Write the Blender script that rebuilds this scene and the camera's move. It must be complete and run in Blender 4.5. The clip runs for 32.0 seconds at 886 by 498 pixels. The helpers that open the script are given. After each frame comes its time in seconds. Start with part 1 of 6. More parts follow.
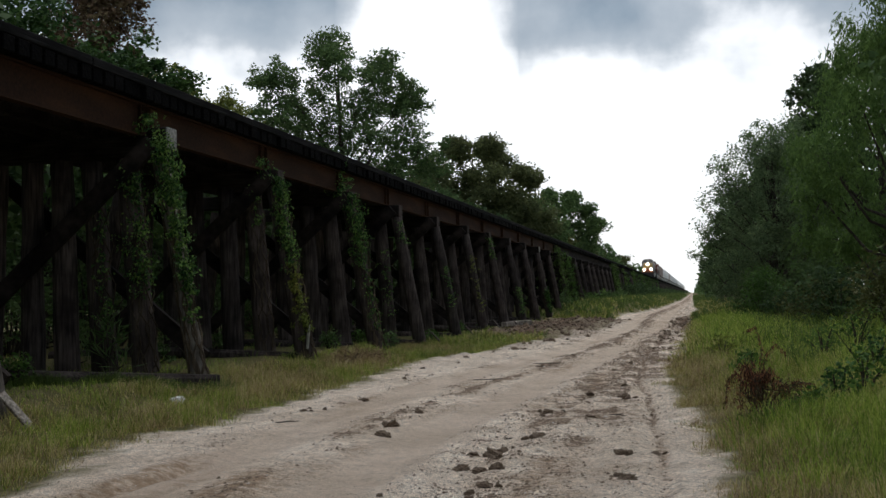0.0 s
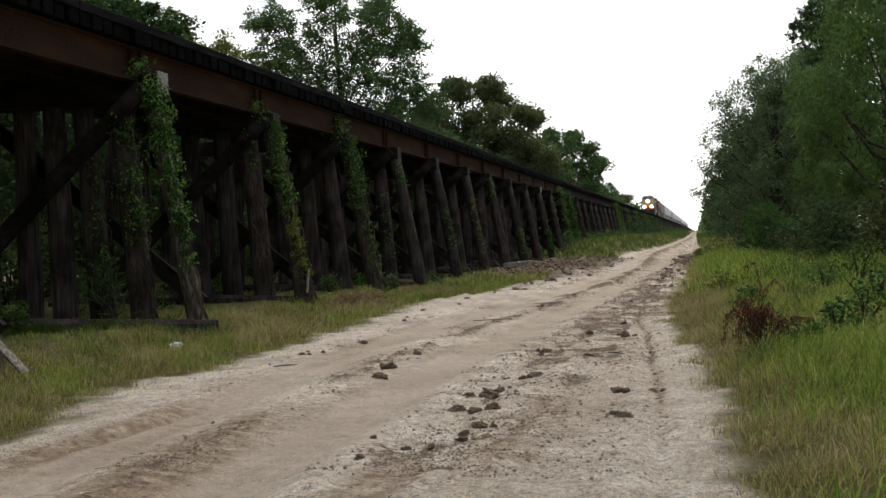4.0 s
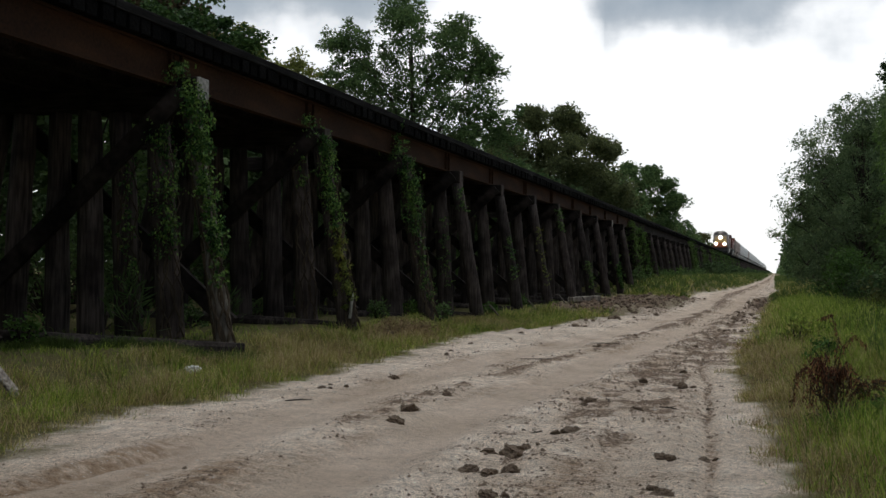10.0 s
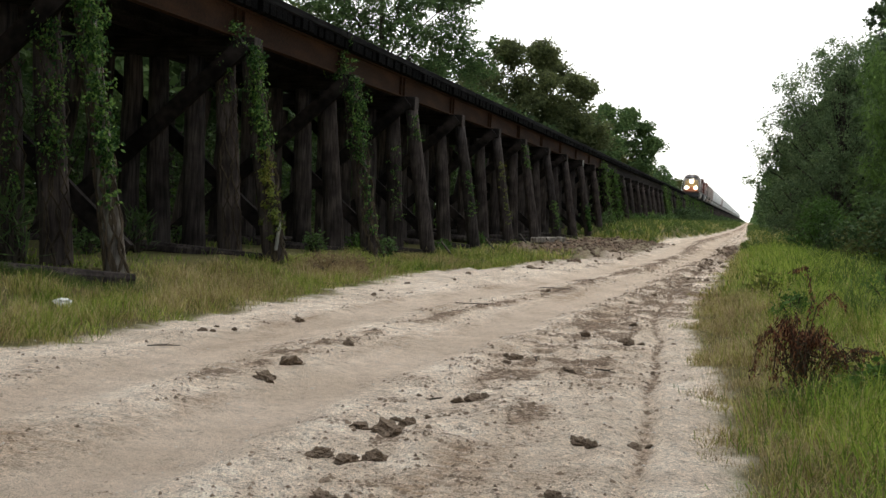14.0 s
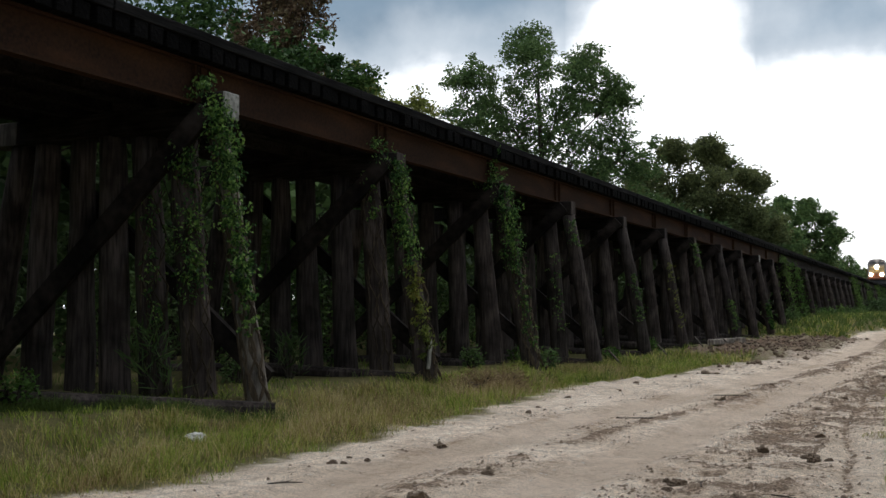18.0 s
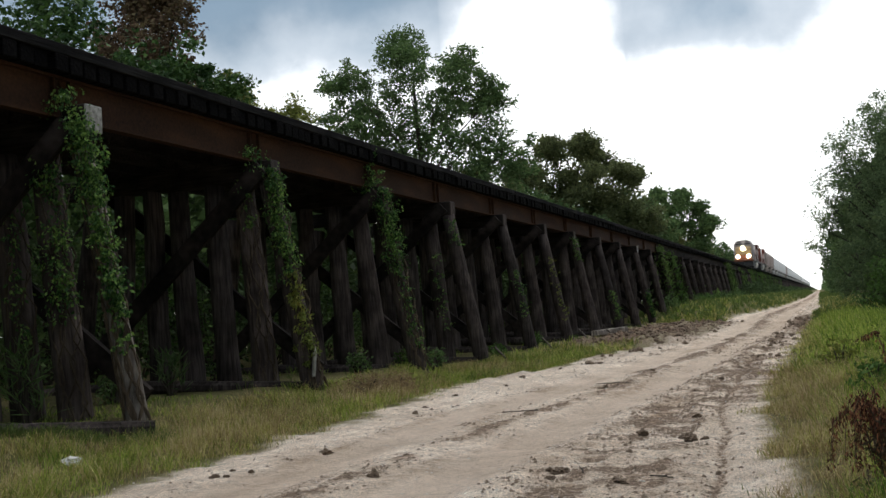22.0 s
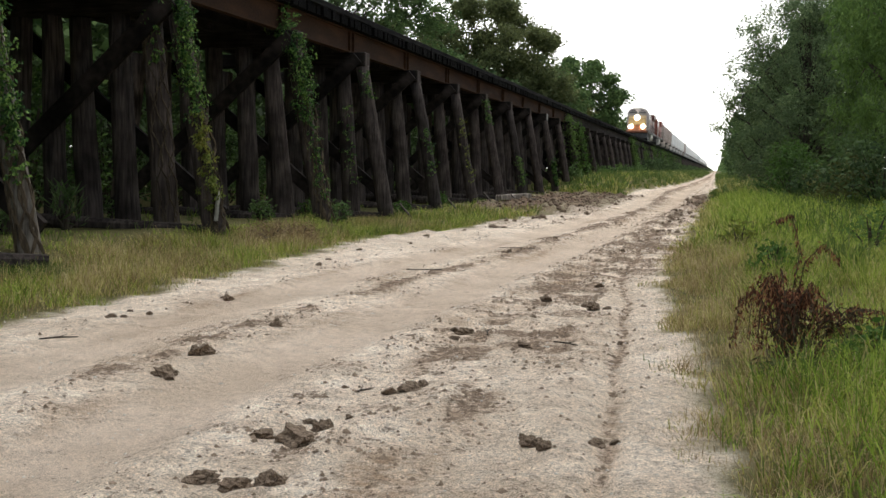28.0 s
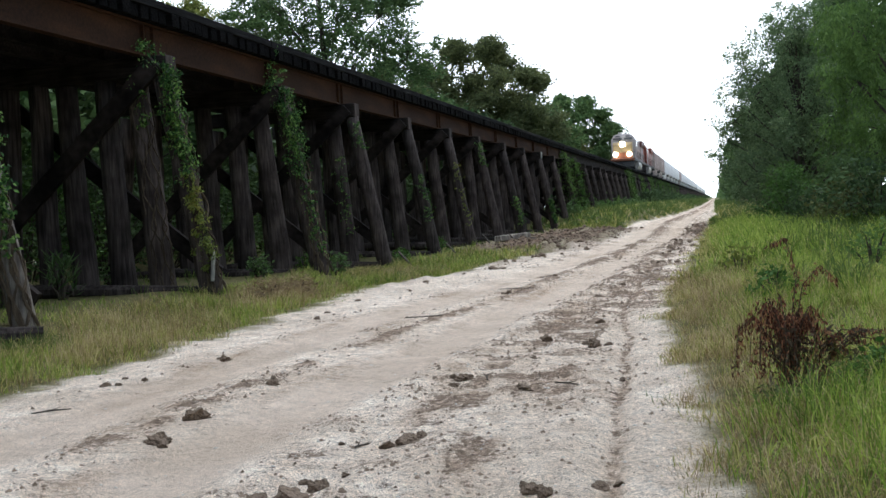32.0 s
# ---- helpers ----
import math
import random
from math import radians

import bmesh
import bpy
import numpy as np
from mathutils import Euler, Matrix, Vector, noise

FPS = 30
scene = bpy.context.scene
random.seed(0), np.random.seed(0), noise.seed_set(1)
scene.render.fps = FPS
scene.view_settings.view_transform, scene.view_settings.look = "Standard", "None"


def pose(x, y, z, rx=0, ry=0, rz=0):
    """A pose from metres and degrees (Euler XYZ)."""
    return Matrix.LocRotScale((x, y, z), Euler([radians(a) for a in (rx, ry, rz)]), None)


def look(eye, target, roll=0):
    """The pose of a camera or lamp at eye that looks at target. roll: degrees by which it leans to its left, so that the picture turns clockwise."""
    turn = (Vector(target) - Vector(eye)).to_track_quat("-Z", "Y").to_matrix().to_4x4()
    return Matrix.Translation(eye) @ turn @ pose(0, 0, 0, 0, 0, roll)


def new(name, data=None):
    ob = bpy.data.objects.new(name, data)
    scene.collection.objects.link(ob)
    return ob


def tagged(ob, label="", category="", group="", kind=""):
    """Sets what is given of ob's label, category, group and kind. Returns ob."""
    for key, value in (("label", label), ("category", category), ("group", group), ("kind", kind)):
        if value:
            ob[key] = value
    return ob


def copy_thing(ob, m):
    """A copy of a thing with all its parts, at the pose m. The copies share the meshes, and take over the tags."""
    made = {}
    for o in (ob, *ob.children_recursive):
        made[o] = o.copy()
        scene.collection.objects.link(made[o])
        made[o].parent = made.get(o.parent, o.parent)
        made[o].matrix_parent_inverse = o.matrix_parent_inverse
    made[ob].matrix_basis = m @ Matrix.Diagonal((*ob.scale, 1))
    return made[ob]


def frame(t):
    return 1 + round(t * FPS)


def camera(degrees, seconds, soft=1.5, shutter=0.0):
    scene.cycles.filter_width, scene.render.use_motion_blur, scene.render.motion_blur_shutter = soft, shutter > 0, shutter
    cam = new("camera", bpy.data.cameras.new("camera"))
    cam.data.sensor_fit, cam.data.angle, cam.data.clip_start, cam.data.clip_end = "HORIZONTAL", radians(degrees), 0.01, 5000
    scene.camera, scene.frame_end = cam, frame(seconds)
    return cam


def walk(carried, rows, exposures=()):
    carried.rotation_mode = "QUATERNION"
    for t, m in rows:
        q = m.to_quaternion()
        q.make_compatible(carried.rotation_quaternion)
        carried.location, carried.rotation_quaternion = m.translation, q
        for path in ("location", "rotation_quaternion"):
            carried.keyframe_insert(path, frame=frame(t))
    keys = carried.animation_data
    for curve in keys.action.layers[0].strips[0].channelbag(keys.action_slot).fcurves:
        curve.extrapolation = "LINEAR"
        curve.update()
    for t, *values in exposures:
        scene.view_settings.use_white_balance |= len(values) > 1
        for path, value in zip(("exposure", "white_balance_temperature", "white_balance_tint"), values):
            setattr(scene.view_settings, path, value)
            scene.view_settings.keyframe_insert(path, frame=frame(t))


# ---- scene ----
cam = camera(45.0, 32.0, soft=1.5)
# the clip's own automatic exposure and white balance
EXPOSURES = [(0, -0.2, 6450, 10), (1, -0.25, 6500, 10), (2, -0.2, 6550, 10), (2.6, 0.12, 6700, 10), (3.5, 0.2, 6750, 10), (5.5, 0.15, 6750, 10), (6, 0.1, 6850, 10), (8, -0.2, 6800, 10), (9, -0.22, 6750, 10), (10, -0.3, 6550, 10), (11, -0.05, 6900, 10), (11.3, 0.25, 7000, 10), (11.6, 0.5, 7100, 9), (11.8, 0.68, 7100, 9), (12.2, 0.74, 7050, 9), (12.6, 0.55, 7050, 10), (13, 0.5, 7000, 10), (15, 0.55, 6750, 9), (17, 0.15, 6600, 10), (18, 0.14, 6550, 10), (19.5, 0.26, 6550, 10), (24, 0.29, 6650, 10), (25, -0.08, 6750, 10), (26, -0.05, 6950, 10), (28, 0.75, 6850, 10), (29, 0.82, 6800, 10), (30, 0.87, 6550, 10), (31, 0.88, 6200, 9), (32, 0.85, 5930, 9)]
PATH = [
    (0, (8.539, -16.76, 1.525), (8.087, -14.814, 1.614), -1.0),
    (0.5, (8.566, -16.649, 1.531), (8.087, -14.707, 1.581), -0.7),
    (1, (8.58, -16.585, 1.553), (8.17, -14.629, 1.605), -2.8),
    (1.5, (8.584, -16.619, 1.52), (8.126, -14.673, 1.576), -1.8),
    (2, (8.618, -16.59, 1.484), (8.167, -14.642, 1.494), -1.2),
    (2.5, (8.595, -16.594, 1.498), (8.145, -14.646, 1.466), -1.0),
    (3, (8.574, -16.662, 1.518), (8.079, -14.724, 1.497), -1.9),
    (3.5, (8.603, -16.616, 1.504), (8.143, -14.67, 1.482), -2.0),
    (5.5, (8.604, -16.59, 1.514), (8.103, -14.654, 1.505), -1.4),
    (6, (8.575, -16.521, 1.588), (8.038, -14.595, 1.576), -0.5),
    (6.5, (8.573, -16.474, 1.466), (8.112, -14.529, 1.551), -1.0),
    (7, (8.524, -16.328, 1.487), (8.069, -14.381, 1.487), -0.1),
    (7.5, (8.544, -16.186, 1.517), (7.998, -14.263, 1.571), 0.1),
    (8, (8.589, -16.06, 1.52), (8.002, -14.148, 1.512), 0.6),
    (8.5, (8.586, -15.72, 1.545), (8.09, -13.784, 1.635), -0.5),
    (9, (8.613, -15.568, 1.497), (8.151, -13.622, 1.529), -2.2),
    (9.5, (8.649, -15.448, 1.52), (8.064, -13.537, 1.602), -1.0),
    (10, (8.69, -15.209, 1.516), (8.097, -13.299, 1.551), 0.9),
    (10.5, (8.669, -14.878, 1.453), (8.195, -12.936, 1.507), -0.3),
    (11, (8.597, -14.743, 1.462), (7.969, -12.845, 1.42), -0.1),
    (11.5, (8.636, -14.567, 1.468), (7.841, -12.74, 1.3), 2.4),
    (12, (8.679, -14.219, 1.439), (7.908, -12.374, 1.428), -0.5),
    (12.5, (8.704, -13.924, 1.461), (7.96, -12.068, 1.459), 1.0),
    (13, (8.796, -13.637, 1.438), (8.093, -11.764, 1.424), 3.0),
    (13.5, (8.722, -13.391, 1.455), (8.01, -11.525, 1.356), 1.6),
    (14, (8.76, -13.044, 1.446), (8.215, -11.121, 1.365), 3.1),
    (14.5, (8.818, -12.87, 1.506), (8.208, -10.966, 1.473), 2.1),
    (15, (8.871, -12.651, 1.45), (8.32, -10.729, 1.423), 3.6),
    (15.5, (8.797, -12.477, 1.506), (8.239, -10.557, 1.535), 2.5),
    (17.5, (8.805, -11.922, 1.409), (8.056, -10.071, 1.531), -1.8),
    (18, (8.796, -11.996, 1.466), (7.942, -10.191, 1.583), -0.2),
    (18.5, (8.861, -12.022, 1.476), (8.069, -10.19, 1.61), -0.1),
    (19, (8.805, -11.875, 1.406), (8.137, -9.996, 1.563), 0.1),
    (19.5, (8.846, -11.921, 1.449), (8.147, -10.053, 1.6), 0.8),
    (20, (8.789, -11.892, 1.43), (8.081, -10.028, 1.594), 0.9),
    (20.5, (8.828, -11.917, 1.42), (8.133, -10.048, 1.575), 0.0),
    (21, (8.829, -11.992, 1.436), (8.119, -10.128, 1.584), -1.7),
    (21.5, (8.891, -11.969, 1.43), (8.184, -10.105, 1.589), -2.5),
    (22, (8.886, -11.919, 1.425), (8.229, -10.034, 1.544), -3.6),
    (22.5, (8.889, -11.939, 1.424), (8.207, -10.063, 1.549), -2.9),
    (23, (8.861, -11.94, 1.408), (8.215, -10.051, 1.527), -3.1),
    (23.5, (8.927, -11.933, 1.428), (8.282, -10.044, 1.561), -3.5),
    (24, (8.944, -11.956, 1.41), (8.27, -10.077, 1.543), -3.9),
    (24.5, (8.937, -11.97, 1.381), (8.333, -10.07, 1.541), -3.0),
    (25, (8.870, -11.723, 1.624), (8.412, -9.778, 1.692), -0.1),
    (25.5, (8.83, -11.68, 1.36), (8.398, -9.728, 1.414), -2.6),
    (26, (8.862, -11.8, 1.395), (8.36, -9.864, 1.37), -1.2),
    (26.5, (8.877, -11.754, 1.362), (8.429, -9.807, 1.275), 0.2),
    (28.5, (8.687, -11.742, 1.426), (8.187, -9.813, 1.262), 0.8),
    (29, (8.705, -11.642, 1.4), (8.213, -9.712, 1.223), 1.3),
    (29.5, (8.741, -11.657, 1.44), (8.147, -9.754, 1.279), -0.8),
    (30, (8.759, -11.577, 1.427), (8.279, -9.641, 1.288), -1.5),
    (30.5, (8.766, -11.618, 1.431), (8.194, -9.705, 1.315), -2.9),
    (31, (8.791, -11.608, 1.426), (8.251, -9.685, 1.315), -3.1),
    (31.5, (8.779, -11.585, 1.432), (8.255, -9.658, 1.322), -2.9),
    (32, (8.782, -11.609, 1.418), (8.286, -9.673, 1.349), -3.1),
]
walk(cam, [(t, look(eye, target, roll)) for t, eye, target, roll in PATH], EXPOSURES)
# ---- world and light ----
world = bpy.data.worlds.new("overcast_sky")
scene.world = world
world.use_nodes = True


def sky_nodes():
    nt = world.node_tree
    nt.nodes.clear()
    N, L = nt.nodes.new, nt.links.new

    def math_node(op, a, b=None, c=None):
        n = N("ShaderNodeMath")
        n.operation = op
        for i, v in enumerate((a, b, c)):
            if v is None:
                continue
            if isinstance(v, (int, float)):
                n.inputs[i].default_value = v
            else:
                L(v, n.inputs[i])
        return n.outputs[0]

    co = N("ShaderNodeTexCoord")
    sep = N("ShaderNodeSeparateXYZ")
    L(co.outputs["Generated"], sep.inputs[0])
    x, y, z = sep.outputs
    elev = math_node("MULTIPLY", math_node("ARCSINE", z), 57.2958)
    azim = math_node("MULTIPLY", math_node("ARCTAN2", x, y), 57.2958)
    sky = N("ShaderNodeTexSky")
    sky.sky_type, sky.sun_disc = "NISHITA", False
    sky.sun_elevation, sky.sun_rotation = radians(58), radians(12)
    # cloud deck seen flat from below
    inv = math_node("DIVIDE", 1.0, math_node("ADD", math_node("MAXIMUM", z, 0.0), 0.12))
    comb = N("ShaderNodeCombineXYZ")
    L(math_node("MULTIPLY", x, inv), comb.inputs[0])
    L(math_node("MULTIPLY", y, inv), comb.inputs[1])
    big = N("ShaderNodeTexNoise")
    big.inputs["Scale"].default_value, big.inputs["Detail"].default_value = 0.9, 5
    L(comb.outputs[0], big.inputs["Vector"])
    fine = N("ShaderNodeTexNoise")
    fine.inputs["Scale"].default_value, fine.inputs["Detail"].default_value = 2.6, 6
    L(comb.outputs[0], fine.inputs["Vector"])
    # lower edge of the dark clouds, with a bright break between two of them
    d = math_node("ADD", azim, 14.2)
    gap = math_node("MAXIMUM", math_node("SUBTRACT", 1.0, math_node("MAXIMUM", math_node("DIVIDE", d, 5.4), math_node("DIVIDE", d, -4.5))), 0.0)
    edge = math_node("ADD", math_node("MULTIPLY", math_node("POWER", gap, 0.75), 7.0), 12.0)
    puff = N("ShaderNodeTexNoise")
    puff.inputs["Scale"].default_value, puff.inputs["Detail"].default_value = 7.0, 6
    L(co.outputs["Generated"], puff.inputs["Vector"])
    wob = math_node("ADD", math_node("MULTIPLY", math_node("SUBTRACT", puff.outputs["Fac"], 0.5), 13.0), math_node("MULTIPLY", math_node("SUBTRACT", fine.outputs["Fac"], 0.5), 3.0))
    over = math_node("SUBTRACT", math_node("ADD", elev, wob), edge)

    def step(lo, hi, top):
        n = N("ShaderNodeMapRange")
        n.interpolation_type = "SMOOTHSTEP"
        n.inputs["From Min"].default_value, n.inputs["From Max"].default_value = lo, hi
        n.inputs["To Max"].default_value = top
        L(over, n.inputs["Value"])
        return n.outputs[0]

    cover = math_node("ADD", step(-0.6, 2.0, 0.62), step(0.3, 6.0, 0.38))
    # thinner, lighter cloud again towards the zenith
    up = N("ShaderNodeMapRange")
    up.inputs["From Min"].default_value, up.inputs["From Max"].default_value = 32, 60
    up.inputs["To Min"].default_value, up.inputs["To Max"].default_value = 1.0, 0.25
    L(elev, up.inputs["Value"])
    mask = math_node("MULTIPLY", cover, up.outputs[0])
    dark = N("ShaderNodeMixRGB")
    dark.inputs[1].default_value, dark.inputs[2].default_value = (0.09, 0.15, 0.215, 1), (0.26, 0.35, 0.435, 1)
    L(fine.outputs["Fac"], dark.inputs[0])
    mix = N("ShaderNodeMixRGB")
    mix.inputs[1].default_value = (1.22, 1.24, 1.26, 1)
    L(mask, mix.inputs[0])
    L(dark.outputs[0], mix.inputs[2])
    bg1, bg2, add, out = N("ShaderNodeBackground"), N("ShaderNodeBackground"), N("ShaderNodeAddShader"), N("ShaderNodeOutputWorld")
    bg1.inputs[1].default_value, bg2.inputs[1].default_value = 0.012, 1.0
    L(sky.outputs[0], bg1.inputs[0])
    L(mix.outputs[0], bg2.inputs[0])
    L(bg1.outputs[0], add.inputs[0])
    L(bg2.outputs[0], add.inputs[1])
    L(add.outputs[0], out.inputs[0])


sky_nodes()
sun = new("sun", bpy.data.lights.new("sun", "SUN"))
sun.data.energy, sun.data.angle, sun.data.color = 0.7, radians(25), (1.0, 0.97, 0.92)
sun.matrix_world = look((0, 0, 60), (-7.5, -35, 0))


# ---- materials ----
def material(name, build, rough=0.85, metal=0.0, spec=0.3):
    mat = bpy.data.materials.new(name)
    mat.use_nodes = True
    nt = mat.node_tree
    bsdf = nt.nodes["Principled BSDF"]
    bsdf.inputs["Roughness"].default_value = rough
    bsdf.inputs["Metallic"].default_value = metal
    bsdf.inputs["Specular IOR Level"].default_value = spec
    build(nt, bsdf)
    return mat


def tex(nt, kind, scale, detail=4, coords="Object", stretch=(1, 1, 1), **more):
    co = nt.nodes.new("ShaderNodeTexCoord")
    mp = nt.nodes.new("ShaderNodeMapping")
    mp.inputs["Scale"].default_value = stretch
    nt.links.new(co.outputs[coords], mp.inputs[0])
    n = nt.nodes.new(kind)
    n.inputs["Scale"].default_value = scale
    if "Detail" in n.inputs:
        n.inputs["Detail"].default_value = detail
    nt.links.new(mp.outputs[0], n.inputs["Vector"])
    return n


def ramp(nt, fac, stops):
    r = nt.nodes.new("ShaderNodeValToRGB")
    while len(r.color_ramp.elements) < len(stops):
        r.color_ramp.elements.new(0.5)
    for e, (p, c) in zip(r.color_ramp.elements, stops):
        e.position, e.color = p, (*c, 1)
    nt.links.new(fac, r.inputs[0])
    return r.outputs[0]


def mixed(nt, fac, a, b, blend="MIX"):
    m = nt.nodes.new("ShaderNodeMixRGB")
    m.blend_type = blend
    for i, v in enumerate((fac, a, b)):
        if isinstance(v, (int, float)):
            m.inputs[i].default_value = v
        elif isinstance(v, tuple):
            m.inputs[i].default_value = (*v, 1)
        else:
            nt.links.new(v, m.inputs[i])
    return m.outputs[0]


def bump(nt, bsdf, height, strength=0.5, dist=0.02):
    b = nt.nodes.new("ShaderNodeBump")
    b.inputs["Strength"].default_value, b.inputs["Distance"].default_value = strength, dist
    nt.links.new(height, b.inputs["Height"])
    nt.links.new(b.outputs[0], bsdf.inputs["Normal"])


def wood_mat(name, dark, light, stretch=(1, 1, 0.08), scale=22, spec=0.2):
    def build(nt, bsdf):
        grain = tex(nt, "ShaderNodeTexNoise", scale, 6, stretch=stretch)
        stain = tex(nt, "ShaderNodeTexNoise", 1.7, 4)
        info = nt.nodes.new("ShaderNodeObjectInfo")
        c = ramp(nt, grain.outputs["Fac"], [(0.32, dark), (0.68, light)])
        c = mixed(nt, ramp(nt, stain.outputs["Fac"], [(0.4, (0, 0, 0)), (0.65, (0.75, 0.75, 0.75))]), c, tuple(v * 0.45 for v in dark))
        tone = ramp(nt, info.outputs["Random"], [(0, (0.75, 0.74, 0.73)), (1, (1.25, 1.2, 1.15))])
        nt.links.new(mixed(nt, 1.0, c, tone, "MULTIPLY"), bsdf.inputs["Base Color"])
        bump(nt, bsdf, grain.outputs["Fac"], 0.9, 0.03)

    return material(name, build, 0.9, spec=spec)


PILE = wood_mat("creosoted_pile_wood", (0.031, 0.0255, 0.0245), (0.134, 0.111, 0.104), spec=0.12)
GREY_PILE = wood_mat("weathered_grey_wood", (0.055, 0.047, 0.041), (0.21, 0.185, 0.165))
CAP = wood_mat("creosoted_cap_and_shaded_girder", (0.012, 0.0102, 0.0098), (0.043, 0.037, 0.0345), (0.08, 1, 1), spec=0.08)
CAP_END = wood_mat("bleached_end_grain", (0.22, 0.22, 0.21), (0.50, 0.50, 0.48), (1, 1, 1), 14)
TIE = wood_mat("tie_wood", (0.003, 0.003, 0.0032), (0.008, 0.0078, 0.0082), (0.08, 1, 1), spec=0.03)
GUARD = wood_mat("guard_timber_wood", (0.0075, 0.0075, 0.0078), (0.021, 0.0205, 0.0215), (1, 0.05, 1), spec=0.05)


def rust_mat(name, a, b, c):
    def build(nt, bsdf):
        n1 = tex(nt, "ShaderNodeTexNoise", 1.3, 8, stretch=(1, 0.35, 1.6))
        n2 = tex(nt, "ShaderNodeTexNoise", 24, 5)
        col = ramp(nt, n1.outputs["Fac"], [(0.3, a), (0.5, b), (0.72, c)])
        col = mixed(nt, 0.35, col, ramp(nt, n2.outputs["Fac"], [(0.3, a), (0.7, c)]))
        nt.links.new(col, bsdf.inputs["Base Color"])
        bump(nt, bsdf, n2.outputs["Fac"], 0.3, 0.01)

    return material(name, build, 0.85, 0.1, 0.12)


RUST = rust_mat("rusted_girder_steel", (0.012, 0.0078, 0.0066), (0.036, 0.018, 0.0108), (0.094, 0.042, 0.019))
RAIL = rust_mat("rail_steel", (0.05, 0.035, 0.028), (0.09, 0.06, 0.045), (0.13, 0.09, 0.07))


def leaf_mat(name, a, b, c, trans=0.25, vary=0.48):
    mat = bpy.data.materials.new(name)
    mat.use_nodes = True
    nt = mat.node_tree
    bsdf = nt.nodes["Principled BSDF"]
    geo = nt.nodes.new("ShaderNodeNewGeometry")
    blot = tex(nt, "ShaderNodeTexNoise", 0.8, 4)
    fac = nt.nodes.new("ShaderNodeMath")
    fac.operation = "MULTIPLY_ADD"
    fac.inputs[1].default_value, fac.inputs[2].default_value = vary, 0.02 - vary / 2
    nt.links.new(geo.outputs["Random Per Island"], fac.inputs[0])
    add = nt.nodes.new("ShaderNodeMath")
    add.operation = "MULTIPLY_ADD"
    add.inputs[1].default_value = 1.0
    nt.links.new(blot.outputs["Fac"], add.inputs[0])
    nt.links.new(fac.outputs[0], add.inputs[2])
    col = ramp(nt, add.outputs[0], [(0.12, a), (0.5, b), (0.85, c)])
    nt.links.new(col, bsdf.inputs["Base Color"])
    bsdf.inputs["Roughness"].default_value = 0.55
    bsdf.inputs["Specular IOR Level"].default_value = 0.1
    tr = nt.nodes.new("ShaderNodeBsdfTranslucent")
    nt.links.new(col, tr.inputs[0])
    mx = nt.nodes.new("ShaderNodeMixShader")
    mx.inputs[0].default_value = trans
    nt.links.new(bsdf.outputs[0], mx.inputs[1])
    nt.links.new(tr.outputs[0], mx.inputs[2])
    nt.links.new(mx.outputs[0], nt.nodes["Material Output"].inputs[0])
    return mat


LEAF_OAK = leaf_mat("broadleaf_leaves", (0.047, 0.084, 0.032), (0.092, 0.155, 0.054), (0.155, 0.230, 0.081), 0.35)
LEAF_DARK = leaf_mat("dark_leaves", (0.032, 0.058, 0.026), (0.065, 0.108, 0.042), (0.108, 0.162, 0.061), 0.3)
LEAF_OLIVE = leaf_mat("olive_leaves", (0.057, 0.067, 0.023), (0.103, 0.115, 0.037), (0.161, 0.172, 0.057), 0.3)
LEAF_DEEP = leaf_mat("deep_green_leaves", (0.018, 0.042, 0.013), (0.038, 0.080, 0.023), (0.082, 0.145, 0.038), 0.2)
LEAF_MOSS = leaf_mat("moss_green_leaves", (0.060, 0.076, 0.034), (0.115, 0.140, 0.058), (0.180, 0.200, 0.080), 0.42)
LEAF_LIME = leaf_mat("yellow_green_leaves", (0.085, 0.105, 0.025), (0.165, 0.190, 0.042), (0.250, 0.270, 0.070), 0.35)
LEAF_WILLOW = leaf_mat("willow_leaves", (0.055, 0.098, 0.028), (0.112, 0.190, 0.050), (0.195, 0.300, 0.080), 0.38)
LEAF_GREY = leaf_mat("grey_green_leaves", (0.060, 0.098, 0.048), (0.135, 0.195, 0.092), (0.245, 0.320, 0.150), 0.38)
LEAF_BRIGHT = leaf_mat("bright_leaves", (0.036, 0.080, 0.018), (0.075, 0.148, 0.032), (0.135, 0.235, 0.054), 0.25)
LEAF_BROWN = leaf_mat("cypress_brown_leaves", (0.060, 0.038, 0.024), (0.114, 0.072, 0.043), (0.144, 0.120, 0.060))
LEAF_DEAD = leaf_mat("dead_red_leaves", (0.045, 0.018, 0.013), (0.135, 0.052, 0.032), (0.36, 0.18, 0.095), 0.2, 0.8)
LEAF_VINE = leaf_mat("vine_leaves", (0.020, 0.052, 0.018), (0.056, 0.130, 0.036), (0.205, 0.330, 0.080), 0.25, 0.75)
GRASS = leaf_mat("grass_blades", (0.125, 0.150, 0.030), (0.325, 0.325, 0.080), (0.64, 0.55, 0.25), 0.4, 0.85)
GRASS_GREEN = leaf_mat("green_grass_blades", (0.085, 0.145, 0.022), (0.235, 0.345, 0.052), (0.46, 0.53, 0.115), 0.4, 0.85)
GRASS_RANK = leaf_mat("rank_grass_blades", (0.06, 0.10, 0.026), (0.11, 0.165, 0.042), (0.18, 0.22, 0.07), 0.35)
GRASS_DRY = leaf_mat("dry_grass_blades", (0.17, 0.118, 0.055), (0.38, 0.285, 0.145), (0.60, 0.48, 0.28), 0.35, 0.85)
